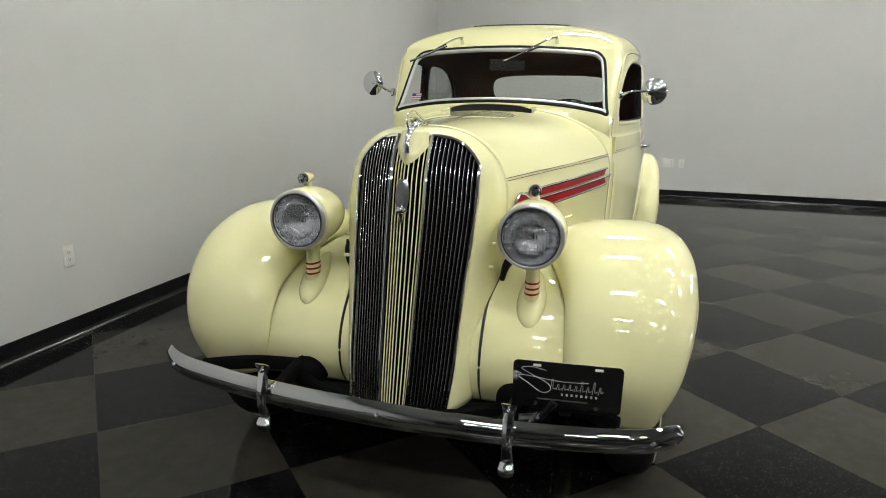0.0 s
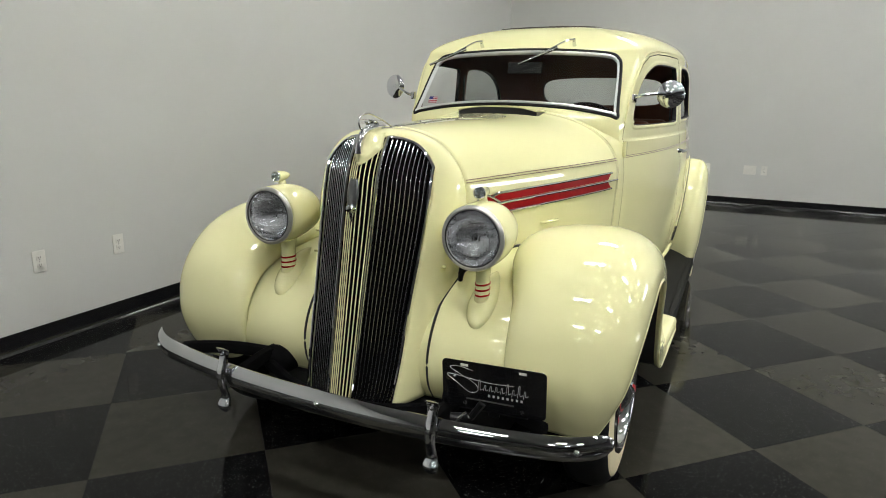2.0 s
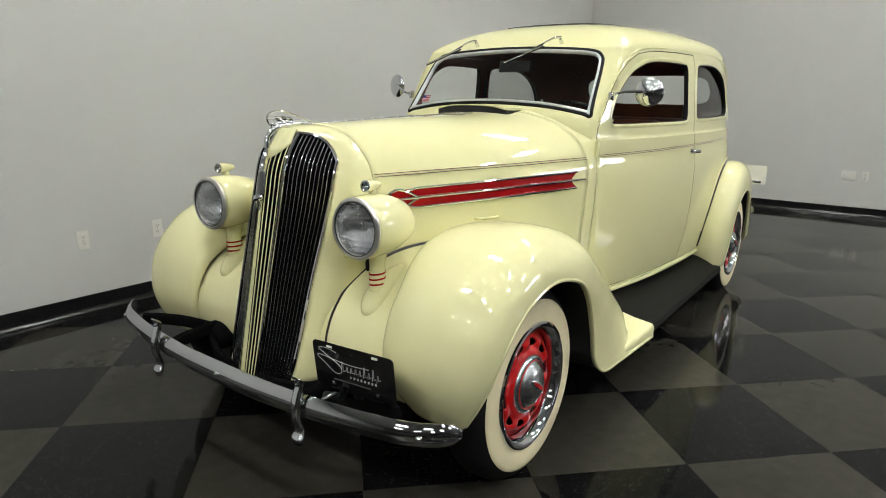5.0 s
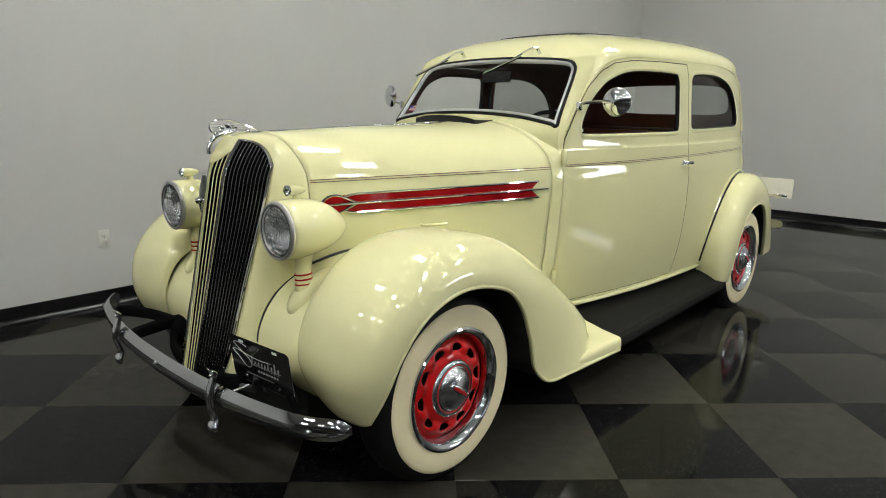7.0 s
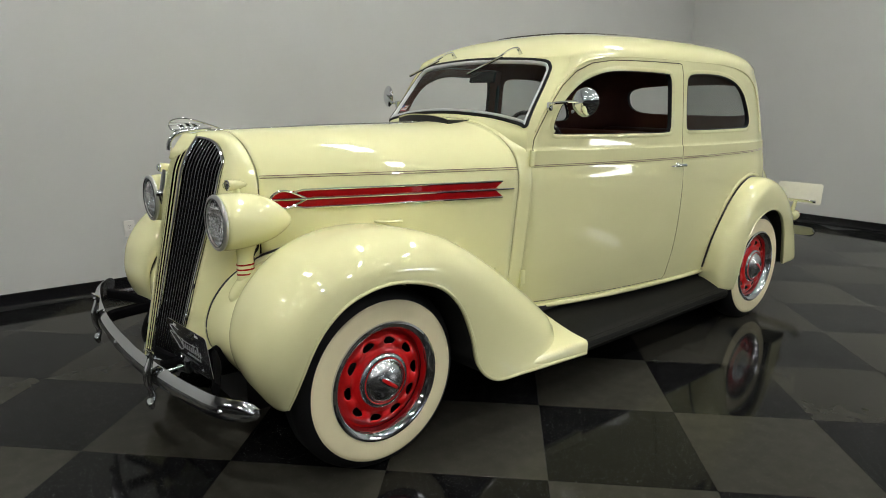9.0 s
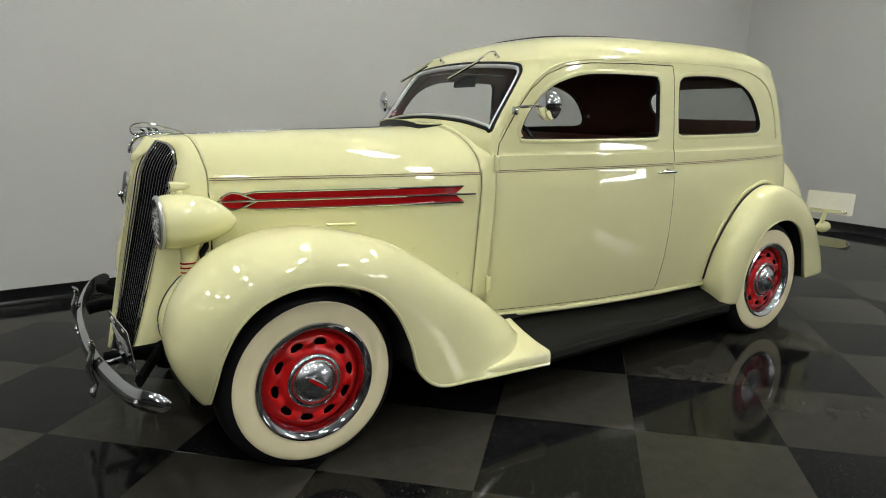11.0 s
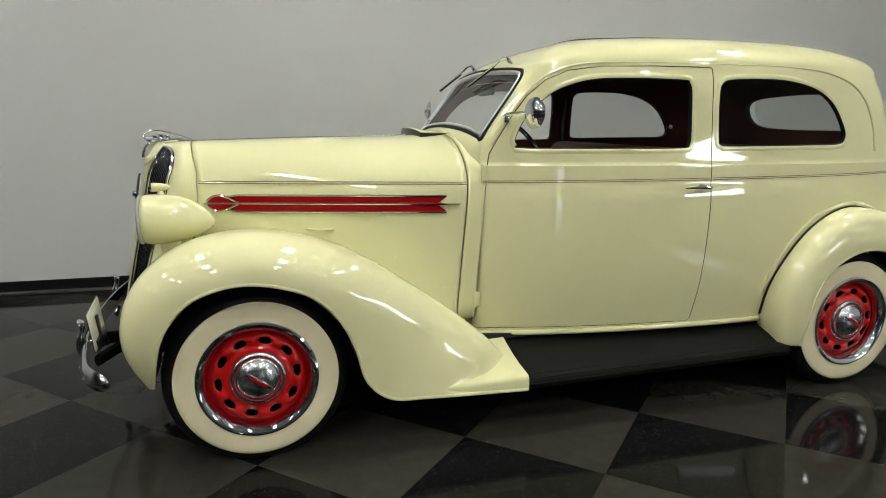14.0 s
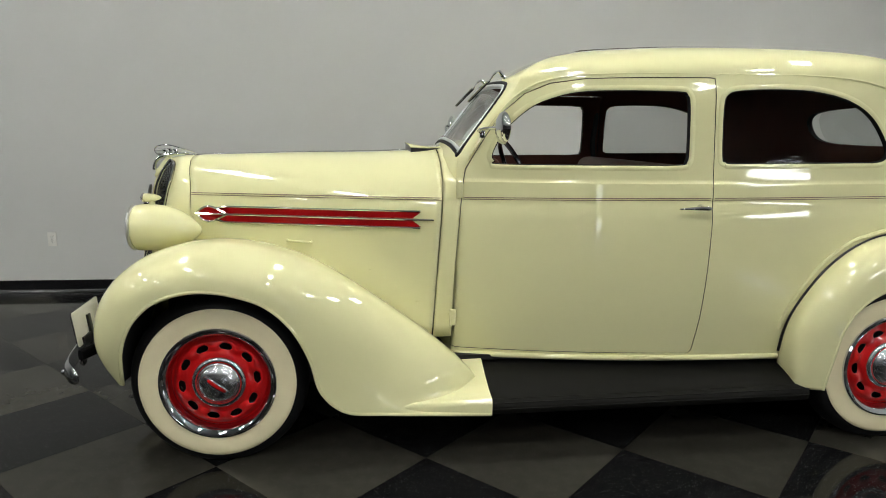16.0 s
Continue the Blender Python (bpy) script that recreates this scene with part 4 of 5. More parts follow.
# ---- wings, running boards, boot ----


def pontoon(crown, lip, inner, yc, yo, yi, n=90, m=22, power=(0.72,)):
    """A wing: its crown line, the lip of its opening and its foot against the body, each as (x, z) with a y from knots."""
    c, a, v = spline(crown, n), spline(lip, n), spline(inner, n)
    t = np.linspace(0, 1, n)
    kc, ko, ki = (hermite(t, np.linspace(0, 1, len(k)), k) for k in (yc, yo, yi))
    pw = hermite(t, np.linspace(0, 1, max(2, len(power))), power if len(power) > 1 else power * 2)
    rows = []
    for i in range(n):
        row = []
        row.append((a[i][0], ko[i] - 0.018, a[i][1] - 0.0))
        row.append((a[i][0], ko[i] - 0.004, a[i][1]))
        for q in np.linspace(0, math.pi / 2, m):
            k = math.sin(q) ** pw[i]
            row.append((a[i][0] + (c[i][0] - a[i][0]) * k, kc[i] + (ko[i] - kc[i]) * math.cos(q) ** pw[i], a[i][1] + (c[i][1] - a[i][1]) * k))
        for q in np.linspace(0, math.pi / 2, 14)[1:]:
            k = math.cos(q) ** 0.85
            row.append((v[i][0] + (c[i][0] - v[i][0]) * k, kc[i] + (ki[i] - kc[i]) * math.sin(q) ** 0.85, v[i][1] + (c[i][1] - v[i][1]) * k))
        rows.append(row)
    return grid(rows), a, ko


F_CROWN = [(-0.40, 0.335), (-0.452, 0.42), (-0.479, 0.50), (-0.479, 0.585), (-0.450, 0.685), (-0.378, 0.782), (-0.268, 0.858), (-0.12, 0.902), (0.03, 0.910), (0.18, 0.888), (0.35, 0.835), (0.53, 0.735), (0.71, 0.612), (0.86, 0.502), (0.98, 0.40), (1.03, 0.348), (1.063, 0.313), (1.085, 0.288)]
F_LIP = [(-0.375, 0.345), (-0.363, 0.41), (-0.350, 0.48), (-0.333, 0.54), (-0.305, 0.60), (-0.265, 0.655), (-0.20, 0.708), (-0.10, 0.742), (0.0, 0.748), (0.115, 0.727), (0.222, 0.682), (0.316, 0.588), (0.382, 0.458), (0.424, 0.318), (0.520, 0.236), (0.68, 0.222), (0.89, 0.214), (1.115, 0.207)]
F_INNER = [(-0.38, 0.40), (-0.42, 0.46), (-0.43, 0.52), (-0.42, 0.58), (-0.38, 0.65), (-0.32, 0.70), (-0.24, 0.75), (-0.12, 0.78), (0.03, 0.79), (0.18, 0.78), (0.35, 0.73), (0.53, 0.64), (0.71, 0.53), (0.86, 0.43), (0.99, 0.34), (1.045, 0.30), (1.085, 0.275), (1.112, 0.25)]
F_YC = [0.685, 0.685, 0.685, 0.685, 0.69, 0.69, 0.695, 0.70, 0.70, 0.70, 0.70, 0.70, 0.70, 0.70, 0.705, 0.71, 0.715, 0.72]
F_YO = [0.79, 0.825, 0.855, 0.872, 0.884, 0.893, 0.90, 0.902, 0.902, 0.902, 0.90, 0.892, 0.885, 0.885, 0.889, 0.892, 0.896, 0.901]
F_YI = [0.55, 0.525, 0.51, 0.505, 0.50, 0.49, 0.46, 0.42, 0.40, 0.42, 0.46, 0.51, 0.55, 0.58, 0.60, 0.60, 0.60, 0.60]
front_wing, flip, fko = pontoon(F_CROWN, F_LIP, F_INNER, F_YC, F_YO, F_YI, n=126, power=(0.8, 0.8, 0.81, 0.82, 0.83, 0.85, 0.87, 0.89, 0.9, 0.9, 0.91, 0.92, 0.92, 0.93, 0.96, 1.2, 1.8, 2.8))
for s in (-1, 1):
    w = make("front_wing", side(front_wing, s), CREAM, car, "rounded cream front wing", solid=0.004, sharp=60)
    bead = [(x, s * (y - 0.003), z) for (x, z), y in zip(flip, fko)]
    make("wing_bead", tube(bead, 0.008, 8), CREAM, w)
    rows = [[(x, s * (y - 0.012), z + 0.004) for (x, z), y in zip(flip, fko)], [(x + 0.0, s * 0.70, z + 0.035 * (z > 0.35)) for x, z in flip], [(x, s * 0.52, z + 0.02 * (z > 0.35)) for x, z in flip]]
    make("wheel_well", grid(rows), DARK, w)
    # foot of the wing where it meets the running board
    led = []
    for x in np.linspace(0.66, 1.118, 26):
        t = (x - 0.66) / 0.458
        top = 0.258 + 0.014 * t
        yo = 0.883 + 0.019 * t
        low = 0.219 - 0.013 * t
        row = [(x, yo - 0.02, low - 0.002), (x, yo, low), (x, yo + 0.001, top - 0.022), (x, yo - 0.002, top - 0.010), (x, yo - 0.010, top - 0.002), (x, yo - 0.022, top)]
        row += [(x, yo - 0.022 + (0.59 - yo) * q, top + 0.082 * q**1.4) for q in (0.25, 0.5, 0.75, 1.0)]
        led.append(row)
    lv, lf = grid(led)
    lf = lf + [tuple(range(len(lv) - 10, len(lv)))]
    make("wing_end", side((lv, lf), s), CREAM, w)

# apron between radiator shell and wing, carrying the lamp
A_PROF = spline([(-0.39, 0.36), (-0.434, 0.43), (-0.442, 0.51), (-0.415, 0.59), (-0.366, 0.655), (-0.297, 0.712), (-0.19, 0.764), (-0.05, 0.792), (0.15, 0.787), (0.35, 0.75)], 50)
rows = []
for i, (x, z) in enumerate(A_PROF):
    nx, nz = np.gradient(A_PROF[:, 1])[i], -np.gradient(A_PROF[:, 0])[i]
    ln = math.hypot(nx, nz)
    nx, nz = nx / ln, nz / ln
    row = []
    yi = 0.24 + 0.03 * np.clip((x + 0.35) / 0.15, 0, 1) if x < -0.2 else float(bonnet_w(x)) + 0.001
    for y in np.linspace(yi - 0.05 * (x < -0.15), 0.56, 18):
        u = (y - 0.40) / 0.17
        drop = 0.008 * u * u if u < 0 else 0.03 * u * u
        row.append((x + abs(nx) * drop, y, z - abs(nz) * drop))
    rows.append(row)
apron = grid(rows)
for s in (-1, 1):
    make("apron", side(apron, s), CREAM, car, "cream apron under the headlamp", solid=0.004)
    seam = [(np.interp(w, [p[1] for p in r], [p[0] for p in r]) - 0.001, s * w, np.interp(w, [p[1] for p in r], [p[2] for p in r]) + 0.003) for r in rows for w in [r[0][1] + 0.002 + 0.05 * (r[0][0] < -0.15)]]
    make("apron_welting", tube(seam, [0.0048 if q[0] < -0.22 else 0.0075 for q in seam], 6), BLACK, car, "black welting")

R_CROWN = [(2.485, 0.262), (2.462, 0.385), (2.475, 0.54), (2.545, 0.68), (2.645, 0.80), (2.77, 0.885), (2.92, 0.925), (3.08, 0.905), (3.25, 0.84), (3.40, 0.735), (3.53, 0.60), (3.63, 0.45), (3.70, 0.30)]
R_LIP = [(2.590, 0.256), (2.594, 0.335), (2.608, 0.43), (2.632, 0.54), (2.69, 0.63), (2.78, 0.695), (2.90, 0.728), (3.03, 0.72), (3.15, 0.665), (3.235, 0.57), (3.29, 0.46), (3.33, 0.37), (3.37, 0.30)]
R_INNER = [(2.49, 0.262), (2.475, 0.39), (2.50, 0.535), (2.57, 0.675), (2.67, 0.79), (2.79, 0.865), (2.93, 0.90), (3.07, 0.885), (3.23, 0.82), (3.37, 0.72), (3.49, 0.59), (3.58, 0.45), (3.65, 0.30)]
R_YC = [0.835, 0.81, 0.805, 0.81, 0.815, 0.815, 0.81, 0.80, 0.785, 0.77, 0.765, 0.76, 0.76]
R_YO = [0.89, 0.905, 0.915, 0.922, 0.925, 0.925, 0.922, 0.918, 0.91, 0.90, 0.89, 0.88, 0.87]
R_YI = [0.70, 0.735, 0.75, 0.757, 0.76, 0.755, 0.74, 0.70, 0.64, 0.57, 0.50, 0.46, 0.44]
rear_wing, rlip, rko = pontoon(R_CROWN, R_LIP, R_INNER, R_YC, R_YO, R_YI)
for s in (-1, 1):
    w = make("rear_wing", side(rear_wing, s), CREAM, car, "rounded cream rear wing", solid=0.004, sharp=60)
    make("wing_bead", tube([(x, s * (y - 0.003), z) for (x, z), y in zip(rlip, rko)], 0.008, 8), CREAM, w)
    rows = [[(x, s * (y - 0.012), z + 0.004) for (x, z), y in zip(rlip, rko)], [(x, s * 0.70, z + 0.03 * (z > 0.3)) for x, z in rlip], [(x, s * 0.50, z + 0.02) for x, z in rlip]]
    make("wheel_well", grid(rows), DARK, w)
    v = spline(R_INNER, 60) * 0.12 + spline(R_CROWN, 60) * 0.88
    seam = [(x - 0.003, s * (float(body_width(x, z)) + 0.004), z + 0.003) for x, z in v[5:44]]
    make("wing_welting", tube(seam, 0.0065, 6), BLACK, w, "black welting")
    # raised bead on the body just outside the seam
    make("body_bead", tube([(x - 0.024 * (1 if x < 2.8 else 0.3), s * (float(body_width(x - 0.03, min(z + 0.02, 1.0))) - 0.005), z + 0.020) for x, z in v[8:40]], 0.012, 8), CREAM, car)
    # running board: rubber-covered step, rounded along its outer edge
    rows = []
    for x in np.linspace(1.1185, 2.525, 24):
        t = (x - 1.10) / 1.40
        top, bot = 0.252 + 0.022 * t, 0.188 + 0.016 * t
        yo = 0.885 + 0.01 * t
        row = [(x, s * 0.53, 0.330 + 0.027 * t), (x, s * (0.60 + 0.10 * t), 0.322 + 0.020 * t)]
        for q in np.linspace(0, 1, 7):
            row.append((x, s * (0.66 + 0.06 * t + (yo - 0.04 - 0.66 - 0.06 * t) * q), 0.318 + 0.01 * t + (top - 0.318 - 0.01 * t) * q**1.6))
        for q in np.linspace(math.pi / 2, -math.pi / 2, 9):
            row.append((x, s * (yo - 0.032 + 0.032 * math.cos(q)), (top + bot) / 2 + (top - bot) / 2 * math.sin(q)))
        row.append((x, s * 0.60, bot + 0.01))
        rows.append(row)
    board = make("running_board", grid(rows), MAT_RUBBER, car, "black rubber-covered running board", sharp=50)
    # raised ribs along the outer edge
    for k in (9, 11, 13):
        make("rib", tube([(x + 0.0, y + s * 0.0005, z) for x, y, z in (r[k] for r in rows)], 0.0028, 6), MAT_RUBBER, board)

# boot: rounded bulge behind the cabin
rows = []
for u in np.linspace(0, 1, 22):
    x = 3.50 + 0.77 * math.sin(u * math.pi / 2)
    top = float(hermite(x, [3.4, 3.75, 3.95, 4.08, 4.17, 4.23, 4.27], [1.16, 1.135, 1.08, 0.99, 0.86, 0.70, 0.45]))
    w = float(hermite(x, [3.4, 3.75, 4.0, 4.18, 4.27], [0.62, 0.55, 0.49, 0.43, 0.38]))
    rows.append([(x, w * math.cos(a) ** 0.7, 0.34 + (top - 0.34) * math.sin(a) ** 0.7) for a in np.linspace(0, math.pi / 2, 20)])
h = grid(rows)
make("boot", joined(h, flip_y(h)), CREAM, car, "rounded cream boot", weld=0.0005)

# underside
make("chassis", box(-0.38, 3.9, -0.46, 0.46, 0.20, 0.34), DARK, car, "dark chassis")
make("floor_pan", box(0.9, 3.6, -0.60, 0.60, 0.335, 0.36), DARK, car)
make("engine_bay", box(-0.20, 0.88, -0.235, 0.235, 0.30, 0.95), DARK, car)
for s in (1, -1):
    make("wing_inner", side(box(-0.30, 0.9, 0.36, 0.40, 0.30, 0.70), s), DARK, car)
for x in (0.0, 2.89):
    make("axle", tube([(x, -0.66, 0.35), (x, 0.66, 0.35)], 0.04, 12), DARK, car)

# ---- wheels ----


def wheel(x, y, s, r=0.348):
    ob = make("wheel", lathe([(0.0, 0.03), (0.06, 0.03), (0.075, 0.02)], 40), DARK, car, "red pressed-steel wheel with whitewall tyre")
    m = Matrix.Translation((x, y, r)) @ Matrix.Diagonal((1, -1 if s > 0 else 1, 1, 1))
    ob.matrix_basis = Matrix.Identity(4)
    tyre = [(0.205, 0.075), (0.225, 0.082), (0.27, 0.086), (0.31, 0.081), (0.333, 0.068), (0.349, 0.050), (0.3565, 0.03), (0.357, 0.0), (0.3565, -0.03), (0.349, -0.05), (0.333, -0.068), (0.29, -0.085), (0.205, -0.07)]
    ty = even([(a, -b) for a, b in tyre], 40)
    fl = [(a, b) for a, b in ty]
    v, f = lathe(fl, 72)
    v = [(px, py, max(pz, -r + 0.001)) for px, py, pz in v]
    tob = make("tyre", moved((v, f), m), RUBBER, ob, "black tyre")
    make("whitewall", moved(lathe([(0.216, -0.0765), (0.236, -0.0845), (0.256, -0.0868), (0.278, -0.0876), (0.297, -0.0862), (0.3085, -0.0838), (0.3115, -0.0805)], 72), m), WHITEWALL, ob, "wide cream-white sidewall")
    make("trim_ring", moved(lathe([(0.229, -0.078), (0.2335, -0.0855), (0.2315, -0.0915), (0.224, -0.0945), (0.214, -0.0915), (0.206, -0.084), (0.200, -0.072), (0.196, -0.058), (0.194, -0.045)], 72), m), CHROME, ob, "chrome trim ring")
    # red disc with ten openings between raised lobes
    n = 360
    prof = [(0.195, -0.036), (0.186, -0.038), (0.177, -0.047), (0.167, -0.0565), (0.154, -0.0585), (0.145, -0.058), (0.136, -0.0575), (0.127, -0.059), (0.118, -0.063), (0.108, -0.066), (0.095, -0.067)]
    prof = spline(prof, 44)
    rows = []
    for rr, yy in prof:
        ring = []
        for k in range(n):
            a = 2 * math.pi * k / n
            b = a + 0.10
            lobe = math.cos(10 * a)
            mid = math.exp(-((rr - 0.15) / 0.017) ** 2)
            ring.append((rr * math.cos(b), yy - 0.007 * mid * (-lobe) + 0.004 * mid * max(0, lobe), rr * math.sin(b)))
        rows.append(ring)
    v, f = grid(rows, close_v=True)
    keep = []
    for q in f:
        cx = np.mean([v[i] for i in q], axis=0)
        rr, a = math.hypot(cx[0], cx[2]), math.atan2(cx[2], cx[0]) - 0.10
        ph = ((a * 10 / (2 * math.pi)) + 0.5) % 1 - 0.5
        if ((ph / 0.275) ** 2 + ((rr - 0.150) / 0.0150) ** 2) > 1:
            keep.append(q)
    make("rim", moved((v, keep), m), RED, ob, "red enamelled wheel disc with slots", solid=0.004, sharp=70)
    make("brake_drum", moved(lathe([(0.0, -0.01), (0.17, -0.01), (0.178, 0.03)], 40), m), DARK, ob)
    cap = make("hub_cap", moved(lathe([(0.107, -0.062), (0.107, -0.070), (0.103, -0.076), (0.097, -0.079), (0.090, -0.0795), (0.086, -0.078), (0.082, -0.079), (0.078, -0.084), (0.070, -0.093), (0.055, -0.102), (0.035, -0.108), (0.015, -0.1105), (0.0, -0.111)], 60), m), STEEL, ob, "brushed domed hub cap")
    make("red_ring", moved(lathe([(0.091, -0.0795), (0.0895, -0.0812), (0.0875, -0.0812), (0.0865, -0.0790)], 60), m), RED, cap)

    def badge_strip(half_long, half_wide, taper, proud):
        """A strip that lies over the dome of the cap."""
        rows = []
        for u in np.linspace(-half_long, half_long, 21):
            w = half_wide * (1 - taper * (abs(u) / half_long) ** 3)
            rows.append([(u, float(np.interp(math.hypot(u, w * v), [0.0, 0.015, 0.035, 0.055, 0.070, 0.078], [-0.111, -0.1105, -0.108, -0.102, -0.093, -0.084])) - proud, w * v) for v in np.linspace(-1, 1, 5)])
        return moved(grid(rows), pose(0, 0, 0, 0, 37, 0))

    make("emblem_edge", moved(badge_strip(0.060, 0.0125, 0.75, 0.002), m), CHROME, cap, solid=0.004)
    make("emblem", moved(badge_strip(0.042, 0.0065, 0.3, 0.0050), m), RED, cap, "red bar emblem", solid=0.002)
    return ob


for s in (-1, 1):
    wheel(0.006, s * 0.735, s)
    wheel(2.913, s * 0.79, s, 0.351)

# ---- headlamps ----


def headlamp(s):
    cx, cy, cz = -0.312, 0.386 * s, 0.928
    # bullet shell, its tail dipping slightly
    prof = [(-0.108, 0.094), (-0.100, 0.1005), (-0.085, 0.1035), (-0.06, 0.1045), (-0.03, 0.1035), (0.0, 0.1005), (0.04, 0.093), (0.08, 0.081), (0.11, 0.066), (0.135, 0.050), (0.157, 0.032), (0.171, 0.015), (0.175, 0.0)]
    p = spline(prof, 40)
    v, f = lathe([(max(r, 0.0), a) for a, r in p], 48, "x")
    v = [(x + cx, y + cy, z + cz - 0.014 * max(0, x / 0.17) ** 2) for x, y, z in v]
    hl = make("headlamp", (v, f), CREAM, car, "cream bullet headlamp on a pedestal")
    make("lens_ring", moved(lathe([(0.094, -0.106), (0.1015, -0.110), (0.1025, -0.116), (0.099, -0.121), (0.093, -0.123), (0.088, -0.121), (0.087, -0.112)], 56, "x"), Matrix.Translation((cx, cy, cz))), RINGMETAL, hl, "dull metal lens ring")
    make("black_rim", moved(lathe([(0.0895, -0.1225), (0.087, -0.1235), (0.0855, -0.120)], 56, "x"), Matrix.Translation((cx, cy, cz))), BLACK, hl)
    make("reflector", moved(lathe([(0.087, -0.112), (0.078, -0.09), (0.06, -0.068), (0.035, -0.054), (0.012, -0.049), (0.0, -0.049)], 48, "x"), Matrix.Translation((cx, cy, cz))), SILVER, hl, "silvered reflector")
    make("bulb", moved(lathe([(0.0, -0.10), (0.010, -0.096), (0.014, -0.086), (0.011, -0.07), (0.008, -0.052)], 16, "x"), Matrix.Translation((cx, cy, cz))), LENS, hl)
    # lens moulded with fine uprights and cross bands, smooth behind
    front, rear = [], []
    for y in np.linspace(-1, 1, 121):
        row, flat = [], []
        for z in np.linspace(-1, 1, 61):
            k = max(abs(y), abs(z)) / (math.hypot(y, z) + 1e-9)
            yy, zz = y * k * 0.087, z * k * 0.087
            d = 1 - (yy * yy + zz * zz) / 0.087**2
            fl = 0.0009 * math.cos(yy * 2 * math.pi / 0.0085) * (1.0 if zz < 0.02 or yy * s > 0.01 else 0.25)
            fl += 0.0013 * math.cos(zz * 2 * math.pi / 0.022) * (1.0 if abs(zz) > 0.018 else 0.2)
            row.append((cx - 0.113 - 0.019 * d - fl * min(1, d * 6), cy + yy, cz + zz))
            flat.append((cx - 0.113 - 0.0135 * d, cy + yy, cz + zz))
        front.append(row)
        rear.append(flat)
    le = make("lens", joined(grid(front), grid(rear)), LENS, hl, "fluted clear glass lens", weld=0.0002)
    le.visible_shadow = False
    # pedestal, oval, with three red rings, spreading to a pointed foot on the apron
    rows = []
    for z, x, rx, ry in ((0.835, -0.32, 0.042, 0.024), (0.805, -0.325, 0.034, 0.0225), (0.78, -0.327, 0.031, 0.022), (0.735, -0.328, 0.032, 0.0225), (0.712, -0.325, 0.036, 0.026), (0.692, -0.318, 0.042, 0.031), (0.66, -0.312, 0.046, 0.034)):
        rows.append([(x - rx * math.cos(a), cy + ry * math.sin(a), z) for a in np.linspace(0, 2 * math.pi, 28, endpoint=False)])
    sm = spline(np.array(rows).reshape(len(rows), -1), 30).reshape(30, 28, 3)
    make("pedestal", grid(sm, close_v=True), CREAM, hl)
    # leaf-shaped foot lying on the apron, pointed in front
    line = even([tuple(p) for p in A_PROF if -0.40 < p[0] < -0.16 and p[1] > 0.61], 30)
    tan = np.gradient(np.array(line), axis=0)
    rows = []
    for i, (px, pz) in enumerate(line):
        u = i / 29
        w = 0.047 * math.sin(math.pi * u**0.72) ** 0.75
        nx, nz = -tan[i][1], tan[i][0]
        ln = math.hypot(nx, nz)
        hh = 0.034 * math.sin(math.pi * u**0.7) ** 0.6
        rows.append([(px + nx / ln * (hh * (1 - v * v) ** 0.55 - 0.003), cy + w * v, pz + nz / ln * (hh * (1 - v * v) ** 0.55 - 0.003)) for v in np.sin(np.linspace(-math.pi / 2, math.pi / 2, 19))])
    make("foot", grid(rows), CREAM, hl)
    for z in (0.762, 0.744, 0.726):
        ring = [[(-0.3275 - (0.0335 + q) * math.cos(a), cy + (0.0228 + q) * math.sin(a), z + dz) for a in np.linspace(0, 2 * math.pi, 28, endpoint=False)] for dz, q in ((0.0033, 0.0), (0.0024, 0.0010), (-0.0024, 0.0010), (-0.0033, 0.0))]
        make("red_ring", grid(ring, close_v=True), REDBAND, hl, "dark red painted ring")
    # small round lamp on top
    tz = cz + 0.133
    sm = make("marker_lamp", moved(lathe([(0.0185, -0.030), (0.0195, -0.02), (0.0185, -0.005), (0.015, 0.018), (0.009, 0.036), (0.0, 0.046)], 24, "x"), Matrix.Translation((-0.348, cy, tz))), CREAM, hl, "small cream marker lamp")
    make("glass", moved(lathe([(0.0, -0.046), (0.008, -0.0445), (0.014, -0.039), (0.0165, -0.031)], 24, "x"), Matrix.Translation((-0.348, cy, tz))), LENSGLASS, sm, "domed clear lens")
    make("reflector", moved(lathe([(0.0, -0.012), (0.008, -0.016), (0.0155, -0.030)], 24, "x"), Matrix.Translation((-0.348, cy, tz))), SILVER, sm)
    make("bezel", moved(lathe([(0.0165, -0.028), (0.0195, -0.030), (0.0195, -0.034), (0.0165, -0.035)], 24, "x"), Matrix.Translation((-0.348, cy, tz))), CHROME, sm)
    make("stalk", tube([(-0.345, cy, tz - 0.012), (-0.345, cy, tz - 0.034)], [0.010, 0.016], 14), CREAM, sm)
    make("bracket", moved(lathe([(0.0, 0.0), (0.012, 0.001), (0.012, 0.02)], 16, "y"), Matrix.Translation((-0.29, cy, cz - 0.103))), STEEL, hl)
    return hl


for s in (-1, 1):
    headlamp(s)

